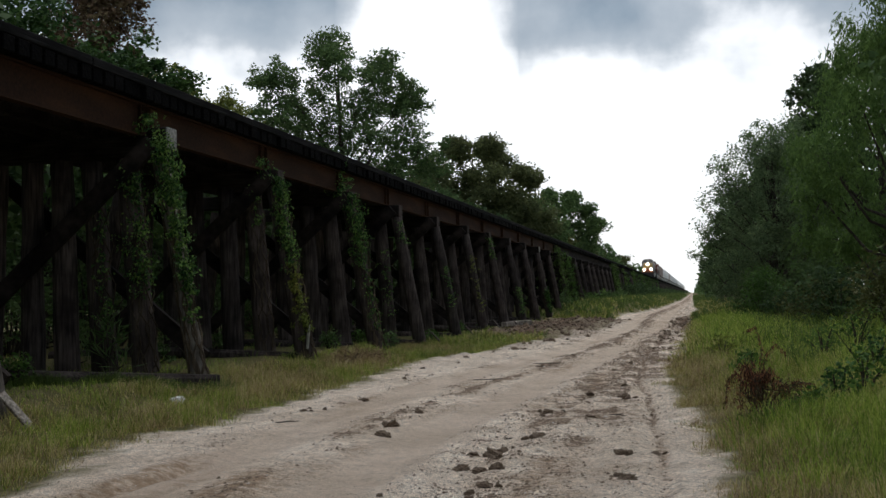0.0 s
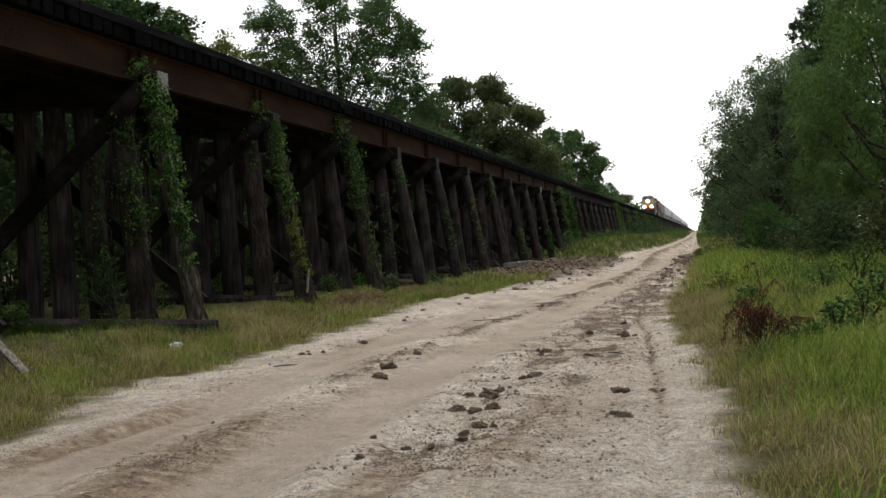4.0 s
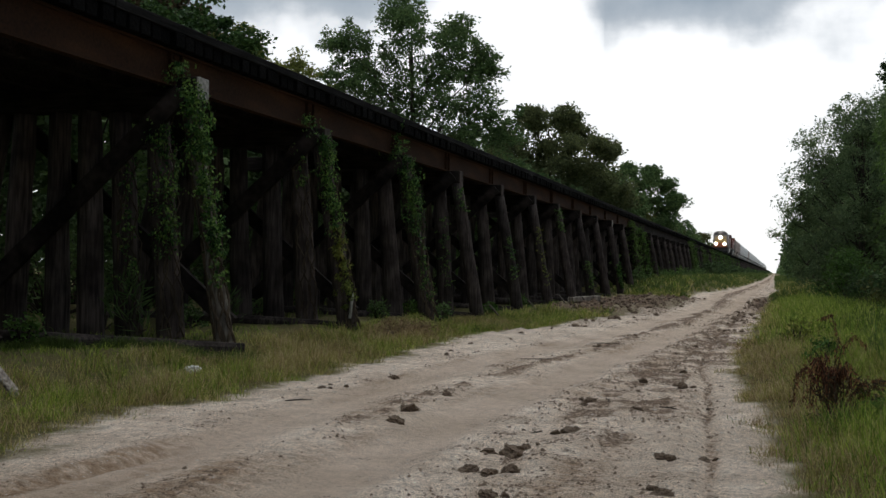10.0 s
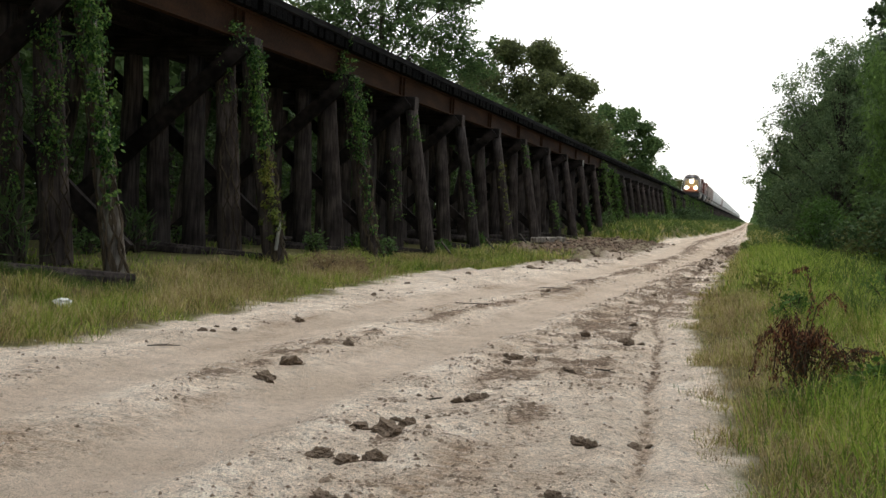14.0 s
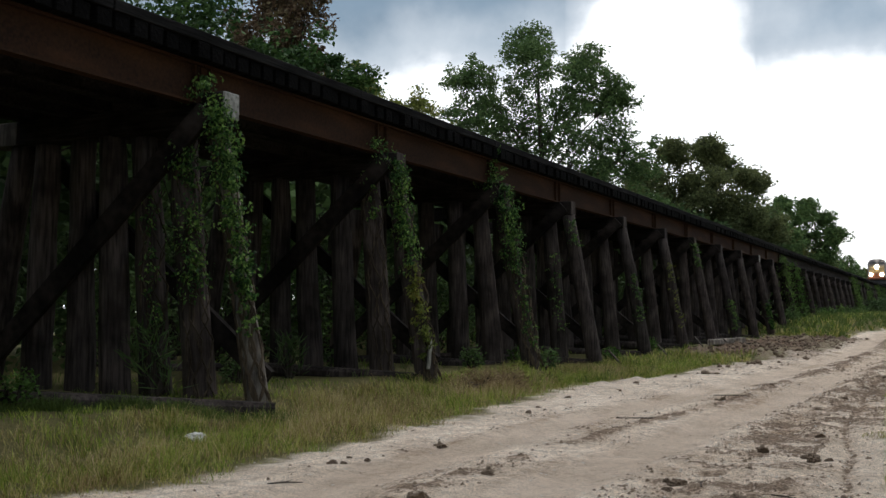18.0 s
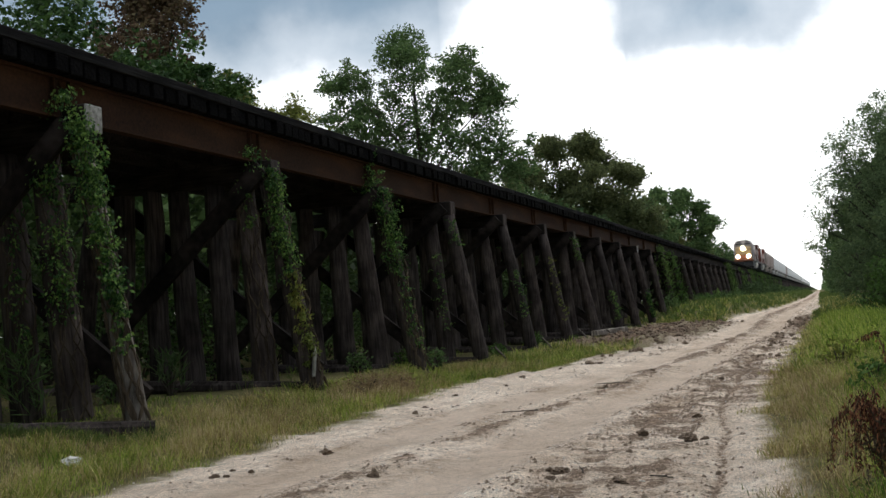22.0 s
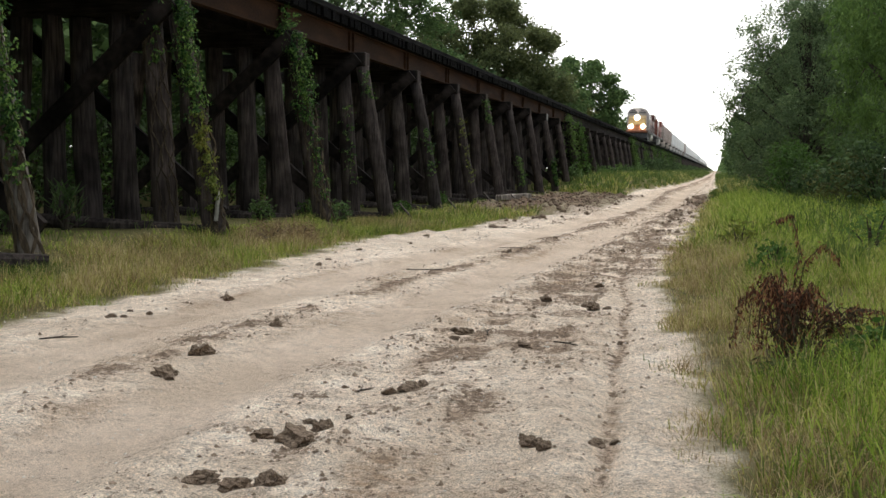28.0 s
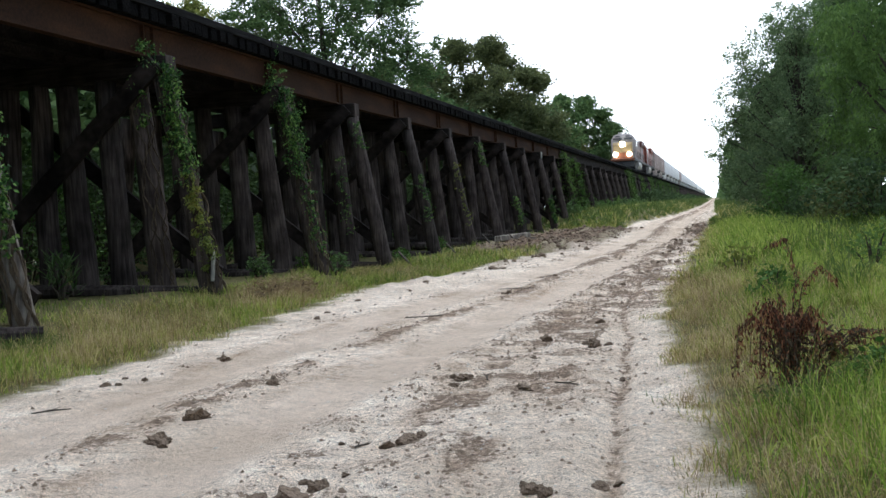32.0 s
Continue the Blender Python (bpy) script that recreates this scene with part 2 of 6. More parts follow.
BARK = wood_mat("tree_bark", (0.03, 0.025, 0.02), (0.11, 0.095, 0.08), (1, 1, 0.2), 14)
STEM = wood_mat("vine_stem", (0.05, 0.038, 0.026), (0.16, 0.125, 0.09), (1, 1, 0.3), 20)


def ground_mat():
    def build(nt, bsdf):
        def attr(name):
            a = nt.nodes.new("ShaderNodeAttribute")
            a.attribute_name = name
            return a.outputs["Fac"]

        def nz(scale, detail=6, rough=0.6, stretch=(1, 1, 1)):
            n = tex(nt, "ShaderNodeTexNoise", scale, detail, stretch=stretch)
            n.inputs["Roughness"].default_value = rough
            return n.outputs["Fac"]

        def grey(fac, stops):
            return ramp(nt, fac, [(p, (v, v, v)) for p, v in stops])

        broad, patch, mid, grain, grit = nz(0.7, 5), nz(3.2, 10, 0.72), nz(11, 8, 0.72), nz(38, 6, 0.75), nz(110, 4, 0.75)
        sand = ramp(nt, patch, [(0.36, (0.65, 0.525, 0.415)), (0.5, (0.86, 0.725, 0.595)), (0.64, (0.94, 0.835, 0.715))])
        sand = mixed(nt, grey(broad, [(0.45, 0.0), (0.6, 0.45)]), sand, (0.57, 0.455, 0.345))
        sand = mixed(nt, 1.0, sand, grey(mid, [(0.40, 0.72), (0.47, 1.0), (0.60, 1.06)]), "MULTIPLY")
        sand = mixed(nt, 1.0, sand, grey(grain, [(0.37, 0.32), (0.425, 0.90), (0.56, 1.04), (0.63, 1.35)]), "MULTIPLY")
        sand = mixed(nt, 1.0, sand, grey(grit, [(0.38, 0.38), (0.46, 0.98), (0.54, 1.04), (0.62, 1.5)]), "MULTIPLY")
        pebbles, fines = tex(nt, "ShaderNodeTexVoronoi", 22, 1), tex(nt, "ShaderNodeTexVoronoi", 58, 1)
        stone = grey(pebbles.outputs["Distance"], [(0.12, 0.40), (0.22, 1.0)])
        thin = grey(nz(2.1, 4), [(0.46, 0.0), (0.58, 1.0)])
        sand = mixed(nt, thin, sand, mixed(nt, 1.0, sand, stone, "MULTIPLY"))
        speck = ramp(nt, fines.outputs["Distance"], [(0.10, (0.5, 0.47, 0.45)), (0.22, (1, 1, 1))])
        sand = mixed(nt, grey(nz(4.3, 4), [(0.42, 0.1), (0.58, 1.0)]), sand, mixed(nt, 1.0, sand, speck, "MULTIPLY"))
        worn = mixed(nt, grey(broad, [(0.42, 0.0), (0.6, 1.0)]), (0.71, 0.575, 0.46), (0.61, 0.485, 0.375))
        worn = mixed(nt, 1.0, worn, grey(mid, [(0.38, 0.9), (0.62, 1.06)]), "MULTIPLY")
        worn = mixed(nt, 1.0, worn, grey(grit, [(0.39, 0.70), (0.48, 1.0), (0.62, 1.2)]), "MULTIPLY")
        tf = nt.nodes.new("ShaderNodeMath")
        tf.operation = "MULTIPLY"
        nt.links.new(attr("track"), tf.inputs[0])
        nt.links.new(grey(patch, [(0.36, 0.45), (0.50, 1.0)]), tf.inputs[1])
        sand = mixed(nt, tf.outputs[0], sand, worn)
        sm = nt.nodes.new("ShaderNodeMath")
        sm.operation = "MULTIPLY"
        nt.links.new(attr("smear"), sm.inputs[0])
        nt.links.new(grey(nz(6.5, 8, 0.75, (0.7, 1.3, 1)), [(0.38, 0.2), (0.56, 1.0)]), sm.inputs[1])
        sand = mixed(nt, sm.outputs[0], sand, mixed(nt, 1.0, sand, (0.54, 0.455, 0.38), "MULTIPLY"))
        mud = ramp(nt, mid, [(0.38, (0.13, 0.089, 0.063)), (0.62, (0.34, 0.25, 0.185))])
        mud = mixed(nt, 1.0, mud, grey(grain, [(0.38, 0.5), (0.6, 1.35)]), "MULTIPLY")
        crumbs = nt.nodes.new("ShaderNodeMath")
        crumbs.operation = "MULTIPLY_ADD"
        crumbs.inputs[1].default_value = 0.145
        nt.links.new(attr("mud"), crumbs.inputs[0])
        nt.links.new(nz(13, 10, 0.85, (1.0, 0.8, 1)), crumbs.inputs[2])
        damp = nt.nodes.new("ShaderNodeMath")
        damp.operation = "MULTIPLY"
        nt.links.new(attr("mud"), damp.inputs[0])
        nt.links.new(grey(nz(4.4, 10, 0.78), [(0.45, 0.0), (0.54, 0.85)]), damp.inputs[1])
        sand = mixed(nt, damp.outputs[0], sand, mixed(nt, 1.0, sand, (0.68, 0.59, 0.53), "MULTIPLY"))
        road = mixed(nt, grey(crumbs.outputs[0], [(0.59, 0.0), (0.615, 0.95)]), sand, mud)
        heap = ramp(nt, nz(6, 8, 0.75), [(0.40, (0.06, 0.036, 0.023)), (0.5, (0.155, 0.098, 0.064)), (0.6, (0.29, 0.20, 0.14))])
        heap = mixed(nt, 1.0, heap, grey(grain, [(0.4, 0.5), (0.6, 1.4)]), "MULTIPLY")
        road = mixed(nt, attr("heap"), road, heap)
        soil = ramp(nt, mid, [(0.3, (0.085, 0.082, 0.030)), (0.55, (0.155, 0.140, 0.058)), (0.8, (0.26, 0.215, 0.115))])
        nt.links.new(mixed(nt, attr("grassy"), road, soil), bsdf.inputs["Base Color"])
        h = nt.nodes.new("ShaderNodeMath")
        h.operation = "MULTIPLY_ADD"
        h.inputs[1].default_value = 0.6
        h2 = nt.nodes.new("ShaderNodeMath")
        h2.operation = "MULTIPLY_ADD"
        h2.inputs[1].default_value = 0.35
        nt.links.new(grit, h2.inputs[0])
        nt.links.new(grain, h2.inputs[2])
        nt.links.new(mid, h.inputs[0])
        nt.links.new(h2.outputs[0], h.inputs[2])
        bump(nt, bsdf, h.outputs[0], 1.0, 0.032)

    return material("sandy_ground", build, 0.95, spec=0.15)


GROUND = ground_mat()


def clod_mat():
    def build(nt, bsdf):
        n = tex(nt, "ShaderNodeTexNoise", 14, 8)
        nt.links.new(ramp(nt, n.outputs["Fac"], [(0.3, (0.095, 0.068, 0.049)), (0.7, (0.28, 0.21, 0.157))]), bsdf.inputs["Base Color"])
        bump(nt, bsdf, n.outputs["Fac"], 0.8, 0.03)

    return material("dried_mud", build, 0.95, spec=0.15)


CLOD = clod_mat()


def paint(name, colour, rough=0.45, dirt=0.35, metal=0.0):
    def build(nt, bsdf):
        n = tex(nt, "ShaderNodeTexNoise", 1.4, 6, stretch=(1, 1, 0.35))
        dirty = tuple(v * 0.45 + 0.02 for v in colour)
        f = ramp(nt, n.outputs["Fac"], [(0.4, (0, 0, 0)), (0.75, (dirt, dirt, dirt))])
        nt.links.new(mixed(nt, f, colour, dirty), bsdf.inputs["Base Color"])

    return material(name, build, rough, metal)


def glow(name, colour, power):
    def build(nt, bsdf):
        bsdf.inputs["Emission Color"].default_value = (*colour, 1)
        bsdf.inputs["Emission Strength"].default_value = power

    return material(name, build, 0.3)


# ---- mesh helpers ----
def as_mesh(name, verts, faces, mats, smooth=False):
    me = bpy.data.meshes.new(name)
    me.from_pydata([tuple(v) for v in verts], [], faces)
    for m in mats if isinstance(mats, (list, tuple)) else [mats]:
        me.materials.append(m)
    if smooth:
        me.polygons.foreach_set("use_smooth", [True] * len(me.polygons))
    me.update()
    return me


def quick_mesh(name, verts, faces, mat):
    """A large mesh from arrays: verts (n, 3), faces a list of (m, k) index arrays."""
    me = bpy.data.meshes.new(name)
    me.vertices.add(len(verts))
    me.vertices.foreach_set("co", np.ascontiguousarray(verts, np.float32).ravel())
    loops = np.concatenate([f.ravel() for f in faces])
    sizes = np.concatenate([np.full(len(f), f.shape[1]) for f in faces])
    me.loops.add(len(loops))
    me.loops.foreach_set("vertex_index", loops.astype(np.int32))
    me.polygons.add(len(sizes))
    me.polygons.foreach_set("loop_start", np.r_[0, np.cumsum(sizes)[:-1]].astype(np.int32))
    me.materials.append(mat)
    me.update(calc_edges=True)
    return me


class Shape:
    """Collects boxes, tubes and lathes into one mesh."""

    def __init__(self):
        self.v, self.f = [], []

    def add(self, verts, faces):
        o = len(self.v)
        self.v += [tuple(v) for v in verts]
        self.f += [tuple(i + o for i in f) for f in faces]
        return self

    def box(self, x0, x1, y0, y1, z0, z1, b=0.0):
        """A box with its edges cut back by b."""
        if b <= 0:
            v = [(x, y, z) for z in (z0, z1) for y in (y0, y1) for x in (x0, x1)]
            return self.add(v, [(0, 2, 3, 1), (4, 5, 7, 6), (0, 1, 5, 4), (1, 3, 7, 5), (3, 2, 6, 7), (2, 0, 4, 6)])
        bm = bmesh.new()
        bmesh.ops.create_cube(bm, size=1)
        for p in bm.verts:
            p.co = Vector(((x0, x1)[p.co.x > 0], (y0, y1)[p.co.y > 0], (z0, z1)[p.co.z > 0]))
        bmesh.ops.bevel(bm, geom=bm.edges[:], offset=b, segments=1, affect="EDGES")
        bm.verts.index_update()
        self.add([p.co[:] for p in bm.verts], [[p.index for p in f.verts] for f in bm.faces])
        bm.free()
        return self

    def tube(self, pts, radii, n=8, caps=True, wob=0.0, rng=None):
        """A tube along points with a radius at each."""
        pts = [Vector(p) for p in pts]
        o = len(self.v)
        side = None
        for i, p in enumerate(pts):
            d = (pts[min(i + 1, len(pts) - 1)] - pts[max(i - 1, 0)]).normalized()
            side = d.orthogonal().normalized() if side is None else (side - d * side.dot(d)).normalized()
            up = d.cross(side)
            for k in range(n):
                a = 2 * math.pi * k / n
                r = radii[i] * (1 + (wob * (rng.random() - 0.5) if rng else 0))
                self.v.append(tuple(p + side * (math.cos(a) * r) + up * (math.sin(a) * r)))
        for i in range(len(pts) - 1):
            for k in range(n):
                a, b = o + i * n + k, o + i * n + (k + 1) % n
                self.f.append((a, b, b + n, a + n))
        if caps:
            self.f.append(tuple(o + k for k in range(n))[::-1])
            self.f.append(tuple(o + (len(pts) - 1) * n + k for k in range(n)))
        return self

    def prism(self, outline, y0, y1):
        """An outline of (x, z), in turn, drawn out along y."""
        n = len(outline)
        v = [(x, y, z) for y in (y0, y1) for x, z in outline]
        f = [tuple(range(n)), tuple(range(2 * n - 1, n - 1, -1))]
        f += [(i, n + i, n + (i + 1) % n, (i + 1) % n) for i in range(n)]
        return self.add(v, f)

    def side_prism(self, outline, x0, x1):
        """An outline of (y, z), in turn, drawn out along x."""
        n = len(outline)
        v = [(x, y, z) for x in (x0, x1) for y, z in outline]
        f = [tuple(range(n))[::-1], tuple(range(n, 2 * n))]
        f += [(i, (i + 1) % n, n + (i + 1) % n, n + i) for i in range(n)]
        return self.add(v, f)

    def mesh(self, name, mat, smooth=False):
        return as_mesh(name, self.v, self.f, mat, smooth)


def part(name, data, parent, label="", m=None):
    """One mesh as a part of a thing. data: a Shape with its material, or a mesh."""
    if isinstance(data, tuple):
        data = data[0].mesh(name, data[1])
    ob = new(name, data)
    ob.parent = parent
    if m is not None:
        ob.matrix_basis = m
    return tagged(ob, label=label)


def smooth01(a, b, x):
    t = np.clip((np.asarray(x, float) - a) / (b - a), 0, 1)
    return t * t * (3 - 2 * t)


def vnoise(x, y, seed=0):
    """Smooth noise over the plane, about -1 to 1."""
    x, y = np.asarray(x, float), np.asarray(y, float)
    ix, iy = np.floor(x).astype(np.int64), np.floor(y).astype(np.int64)
    fx, fy = x - ix, y - iy
    fx, fy = fx * fx * (3 - 2 * fx), fy * fy * (3 - 2 * fy)

    def h(a, b):
        n = (a * 374761393 + b * 668265263 + seed * 974634777) & 0x7FFFFFFF
        n = ((n ^ (n >> 13)) * 1274126177) & 0x7FFFFFFF
        return ((n ^ (n >> 16)) & 0xFFFF) / 32767.5 - 1

    return (h(ix, iy) * (1 - fx) + h(ix + 1, iy) * fx) * (1 - fy) + (h(ix, iy + 1) * (1 - fx) + h(ix + 1, iy + 1) * fx) * fy


# ---- ground ----
EDGE_Y = [-40, -8.8, -7.6, -5.6, -4.7, -3.6, -1.8, 1.2, 6.4, 8.5, 10.7, 13, 15, 19.6, 24, 32, 44, 56, 63, 72, 93, 190, 4000]
EDGE_L = [3.3, 3.17, 2.9, 2.6, 2.85, 2.9, 2.75, 2.75, 2.4, 2.2, 2.6, 3.2, 3.5, 3.8, 4.4, 4.9, 4.4, 3.7, 3.7, 4.9, 5.5, 6.4, 6.4]
EDGE_R = [8.9, 8.75, 8.7, 8.55, 8.48, 8.4, 8.28, 8.05, 7.96, 7.98, 8.0, 8.0, 8.0, 8.05, 8.1, 8.2, 8.2, 8.1, 8.4, 9.2, 8.6, 8.5, 8.5]


def edges(y):
    return np.interp(y, EDGE_Y, EDGE_L) + 0.10 * vnoise(y * 1.3, 0 * y, 5), np.interp(y, EDGE_Y, EDGE_R) + 0.10 * vnoise(y * 1.4, 0 * y, 6)


LINE_Y = [-40, -10, -6, -3, 0.3, 2.5, 6, 11, 20, 33, 58, 93, 190, 4000]
TRACK_R = [5.7, 5.7, 5.65, 5.72, 5.88, 6.05, 6.25, 6.5, 6.8, 7.2, 6.9, 7.2, 7.8, 7.8]
TRACK_L = [4.2, 4.2, 4.1, 4.0, 4.05, 4.2, 4.6, 5.0, 5.5, 5.7, 5.2, 6.0, 7.0, 7.0]
CREST = [5.0, 5.0, 4.8, 4.77, 4.95, 5.3, 5.5, 5.75, 6.15, 6.4, 6.0, 6.6, 7.4, 7.4]
RUT_R = [8.4, 8.38, 8.2, 8.0, 7.74, 7.6, 7.46, 7.42, 7.5, 7.7, 7.6, 7.9, 8.2, 8.2]


def ruts(x, y):
    """Depth of the wheel ruts, the mud on the road and the smooth tracks at a place."""
    tr, tl = np.interp(y, LINE_Y, TRACK_R), np.interp(y, LINE_Y, TRACK_L)
    cr, rr = np.interp(y, LINE_Y, CREST), np.interp(y, LINE_Y, RUT_R)
    sway = 0.06 * vnoise(y * 0.5, 0 * y, 8) + 0.03 * vnoise(y * 1.7, 0 * y, 10)
    n1, n2 = vnoise(x * 1.9, y * 0.8, 11), vnoise(x * 6, y * 3.2, 12)

    def line(c, w, p=2):
        return np.exp(-np.abs((x - c - sway) / w) ** p)

    far = np.clip(y, 0, 60)
    wide = 0.10 + 0.006 * far
    depth = -0.05 * line(tr, 0.34, 4) - 0.045 * line(tl, 0.36, 4) - 0.035 * line(rr, 0.08) - 0.025 * line(tr + 0.95, 0.2)
    depth = depth + (0.03 + 0.0015 * far) * line(cr, 0.13 + 0.004 * far) * (0.7 + 0.8 * n2) + 0.03 * line(rr - 0.28, 0.14) * (0.5 + n2) + 0.03 * line(tr + 0.55, 0.15) * (0.5 + 0.8 * n2)
    near = smooth01(-5.5, -8.0, y)
    depth = depth - near * (0.045 * line(3.8 + 0.12 * (y + 9), 0.13) - 0.02 * line(4.05 + 0.12 * (y + 9), 0.12))
    patchy = np.clip(0.2 + 1.4 * n1 + 0.6 * n2, 0, 1)
    mud = 1.0 * line(cr, wide) * np.clip(0.45 + 0.012 * far + 0.8 * n1 + 1.0 * n2, 0, 1) + 0.35 * line(cr + 0.1, 0.3) * patchy
    mud = mud + 0.85 * line(rr, 0.038, 4) * np.clip(0.8 + 0.5 * n1 + 0.7 * vnoise(x * 3, y * 8, 20), 0, 1) + 0.45 * line(rr - 0.35, 0.25) * patchy
    mud = mud + near * (0.3 * line(cr + 0.05, 0.22) * np.clip(0.6 + n2, 0, 1) + 0.3 * line(3.8 + 0.12 * (y + 9), 0.12) * np.clip(0.5 + n2, 0, 1))
    mud = mud + 2.2 * np.exp(-((x - 6.55 - 0.35 * (y + 9.1)) / 0.3) ** 2 - ((y + 9.2) / 0.6) ** 2) * np.clip(0.5 + n2, 0, 1)
    n3 = vnoise(x * 2.6, y * 1.7, 17)
    mud = mud + 0.75 * line(tr + 1.15, 0.8, 4) * smooth01(0.18, 0.5, vnoise(x * 1.9, y * 3.2, 43) + 0.3 * n2)
    mud = mud + 0.66 * line(tr + 1.2, 0.85, 4) * np.clip(0.16 + 0.5 * n1 + 0.7 * n3 + 0.45 * n2, 0, 1)
    mud = mud + 0.45 * line(tl - 0.62, 0.22) * patchy + 0.6 * line(tl + 0.45, 0.16) * patchy
    smear = near * (0.9 * line(cr + 0.05, 0.3) + 0.8 * line(3.8 + 0.12 * (y + 9), 0.16)) + 0.6 * line(cr - 0.05, 0.2) + 0.5 * line(tr - 0.42, 0.12) + 0.4 * line(tl - 0.42, 0.12) + 0.2 * line(rr - 0.5, 0.4) + 0.8 * line(rr + 0.02, 0.05)
    smear = smear + 0.62 * line(tr + 1.2, 0.95, 4) * np.clip(0.0 + 1.3 * vnoise(x * 2.1, y * 2.0, 27) + 0.6 * vnoise(x * 5, y * 3, 28), 0, 1)
    streak = np.clip(0.15 + 1.2 * vnoise(x * 4.6, y * 0.22, 41) + 0.7 * vnoise(x * 9, y * 0.5, 42), 0, 1)
    smear = smear + 0.62 * streak * line((tr + tl) / 2 + 0.5, 2.4, 6) + 0.25 * near * streak
    smear = smear * np.clip(0.55 + 0.6 * n1 + 0.4 * vnoise(x * 1.1, y * 0.35, 26), 0, 1)
    return depth, np.clip(mud * (1 - 0.6 * near), 0, 1), np.clip(line(tr, 0.40, 4) + 0.9 * line(tl, 0.40, 4), 0, 1), np.clip(smear, 0, 1)


def dirt_heap(x, y):
    """The churned soil beside the road, and the ridges on its other side further on."""
    l, _ = edges(y)
    a = np.exp(-(((x - 2.4) / 2.2) ** 4) - (np.clip(np.abs(y - 33.5) - 9.5, 0, None) / 3.0) ** 2)
    a = a + 0.55 * np.exp(-(((x - l - 0.15) / 0.32) ** 2) - (np.clip(np.abs(y - 17) - 6, 0, None) / 2.5) ** 2) * (0.6 + 0.8 * vnoise(x * 2.2, y * 1.3, 24))
    b = np.exp(-(((x - 8.0) / 0.42) ** 2) - (np.clip(np.abs(y - 37) - 9, 0, None) / 4.0) ** 2)
    c = 0.8 * np.exp(-(((x - 9.6) / 1.3) ** 4) - ((y - 36.0) / 1.6) ** 2)
    c = c + np.exp(-(((x - 7.55) / 0.3) ** 2) - (np.clip(np.abs(y - 16) - 7, 0, None) / 4.0) ** 2) * np.clip(0.4 + 0.9 * vnoise(x * 2.0, y * 1.1, 25), 0, 1)
    return a, b, c


def ground_z(x, y):
    x, y = np.asarray(x, float), np.asarray(y, float)
    l, r = edges(y)
    foot = 0.32 - 0.2 * smooth01(6, 16, y)
    far = smooth01(44, 56, y)
    z = 0.57 * smooth01(l + 0.25, l - 1.6, x) * far + foot * smooth01(1.4, -0.2, x) * (1 - far)
    z = z + 0.22 * smooth01(r - 0.1, r + 2.2, x) + 0.5 * smooth01(r + 3, r + 8, x) * smooth01(5, 30, y)
    z = z + 0.3 * smooth01(l - 0.3, l - 2.6, x) * smooth01(46, 60, y)
    d, _, _, _ = ruts(x, y)
    on = smooth01(l - 0.1, l + 0.3, x) * smooth01(r + 0.2, r - 0.2, x)
    z = z + on * (d * smooth01(400, 60, y) + 0.010 * vnoise(x * 5, y * 5, 1) + 0.008 * vnoise(x * 9, y * 9, 16) + 0.010 * vnoise(x * 1.3, y * 0.5, 2) + 0.006 * vnoise(x * 8.7, y * 8.7, 18) * smooth01(8, 4, y))
    churn = np.exp(-(((x - 7.0) / 0.7) ** 2)) * on
    z = z + churn * (0.03 * np.clip(vnoise(x * 7, y * 4, 3), 0, 1) + 0.014 * vnoise(x * 7.7, y * 9, 19) * smooth01(8, 4, y))
    a, b, c = dirt_heap(x, y)
    lump = 0.5 + 0.5 * vnoise(x * 2.3, y * 1.6, 4) + 0.55 * vnoise(x * 5, y * 2.2, 13)
    z = z + (0.22 * a + 0.17 * b + 0.07 * c) * lump
    z = z + (1 - on) * (0.05 * vnoise(x * 0.7, y * 0.7, 14) + 0.02 * vnoise(x * 3, y * 3, 15)) * smooth01(200, 30, np.abs(y))
    return z


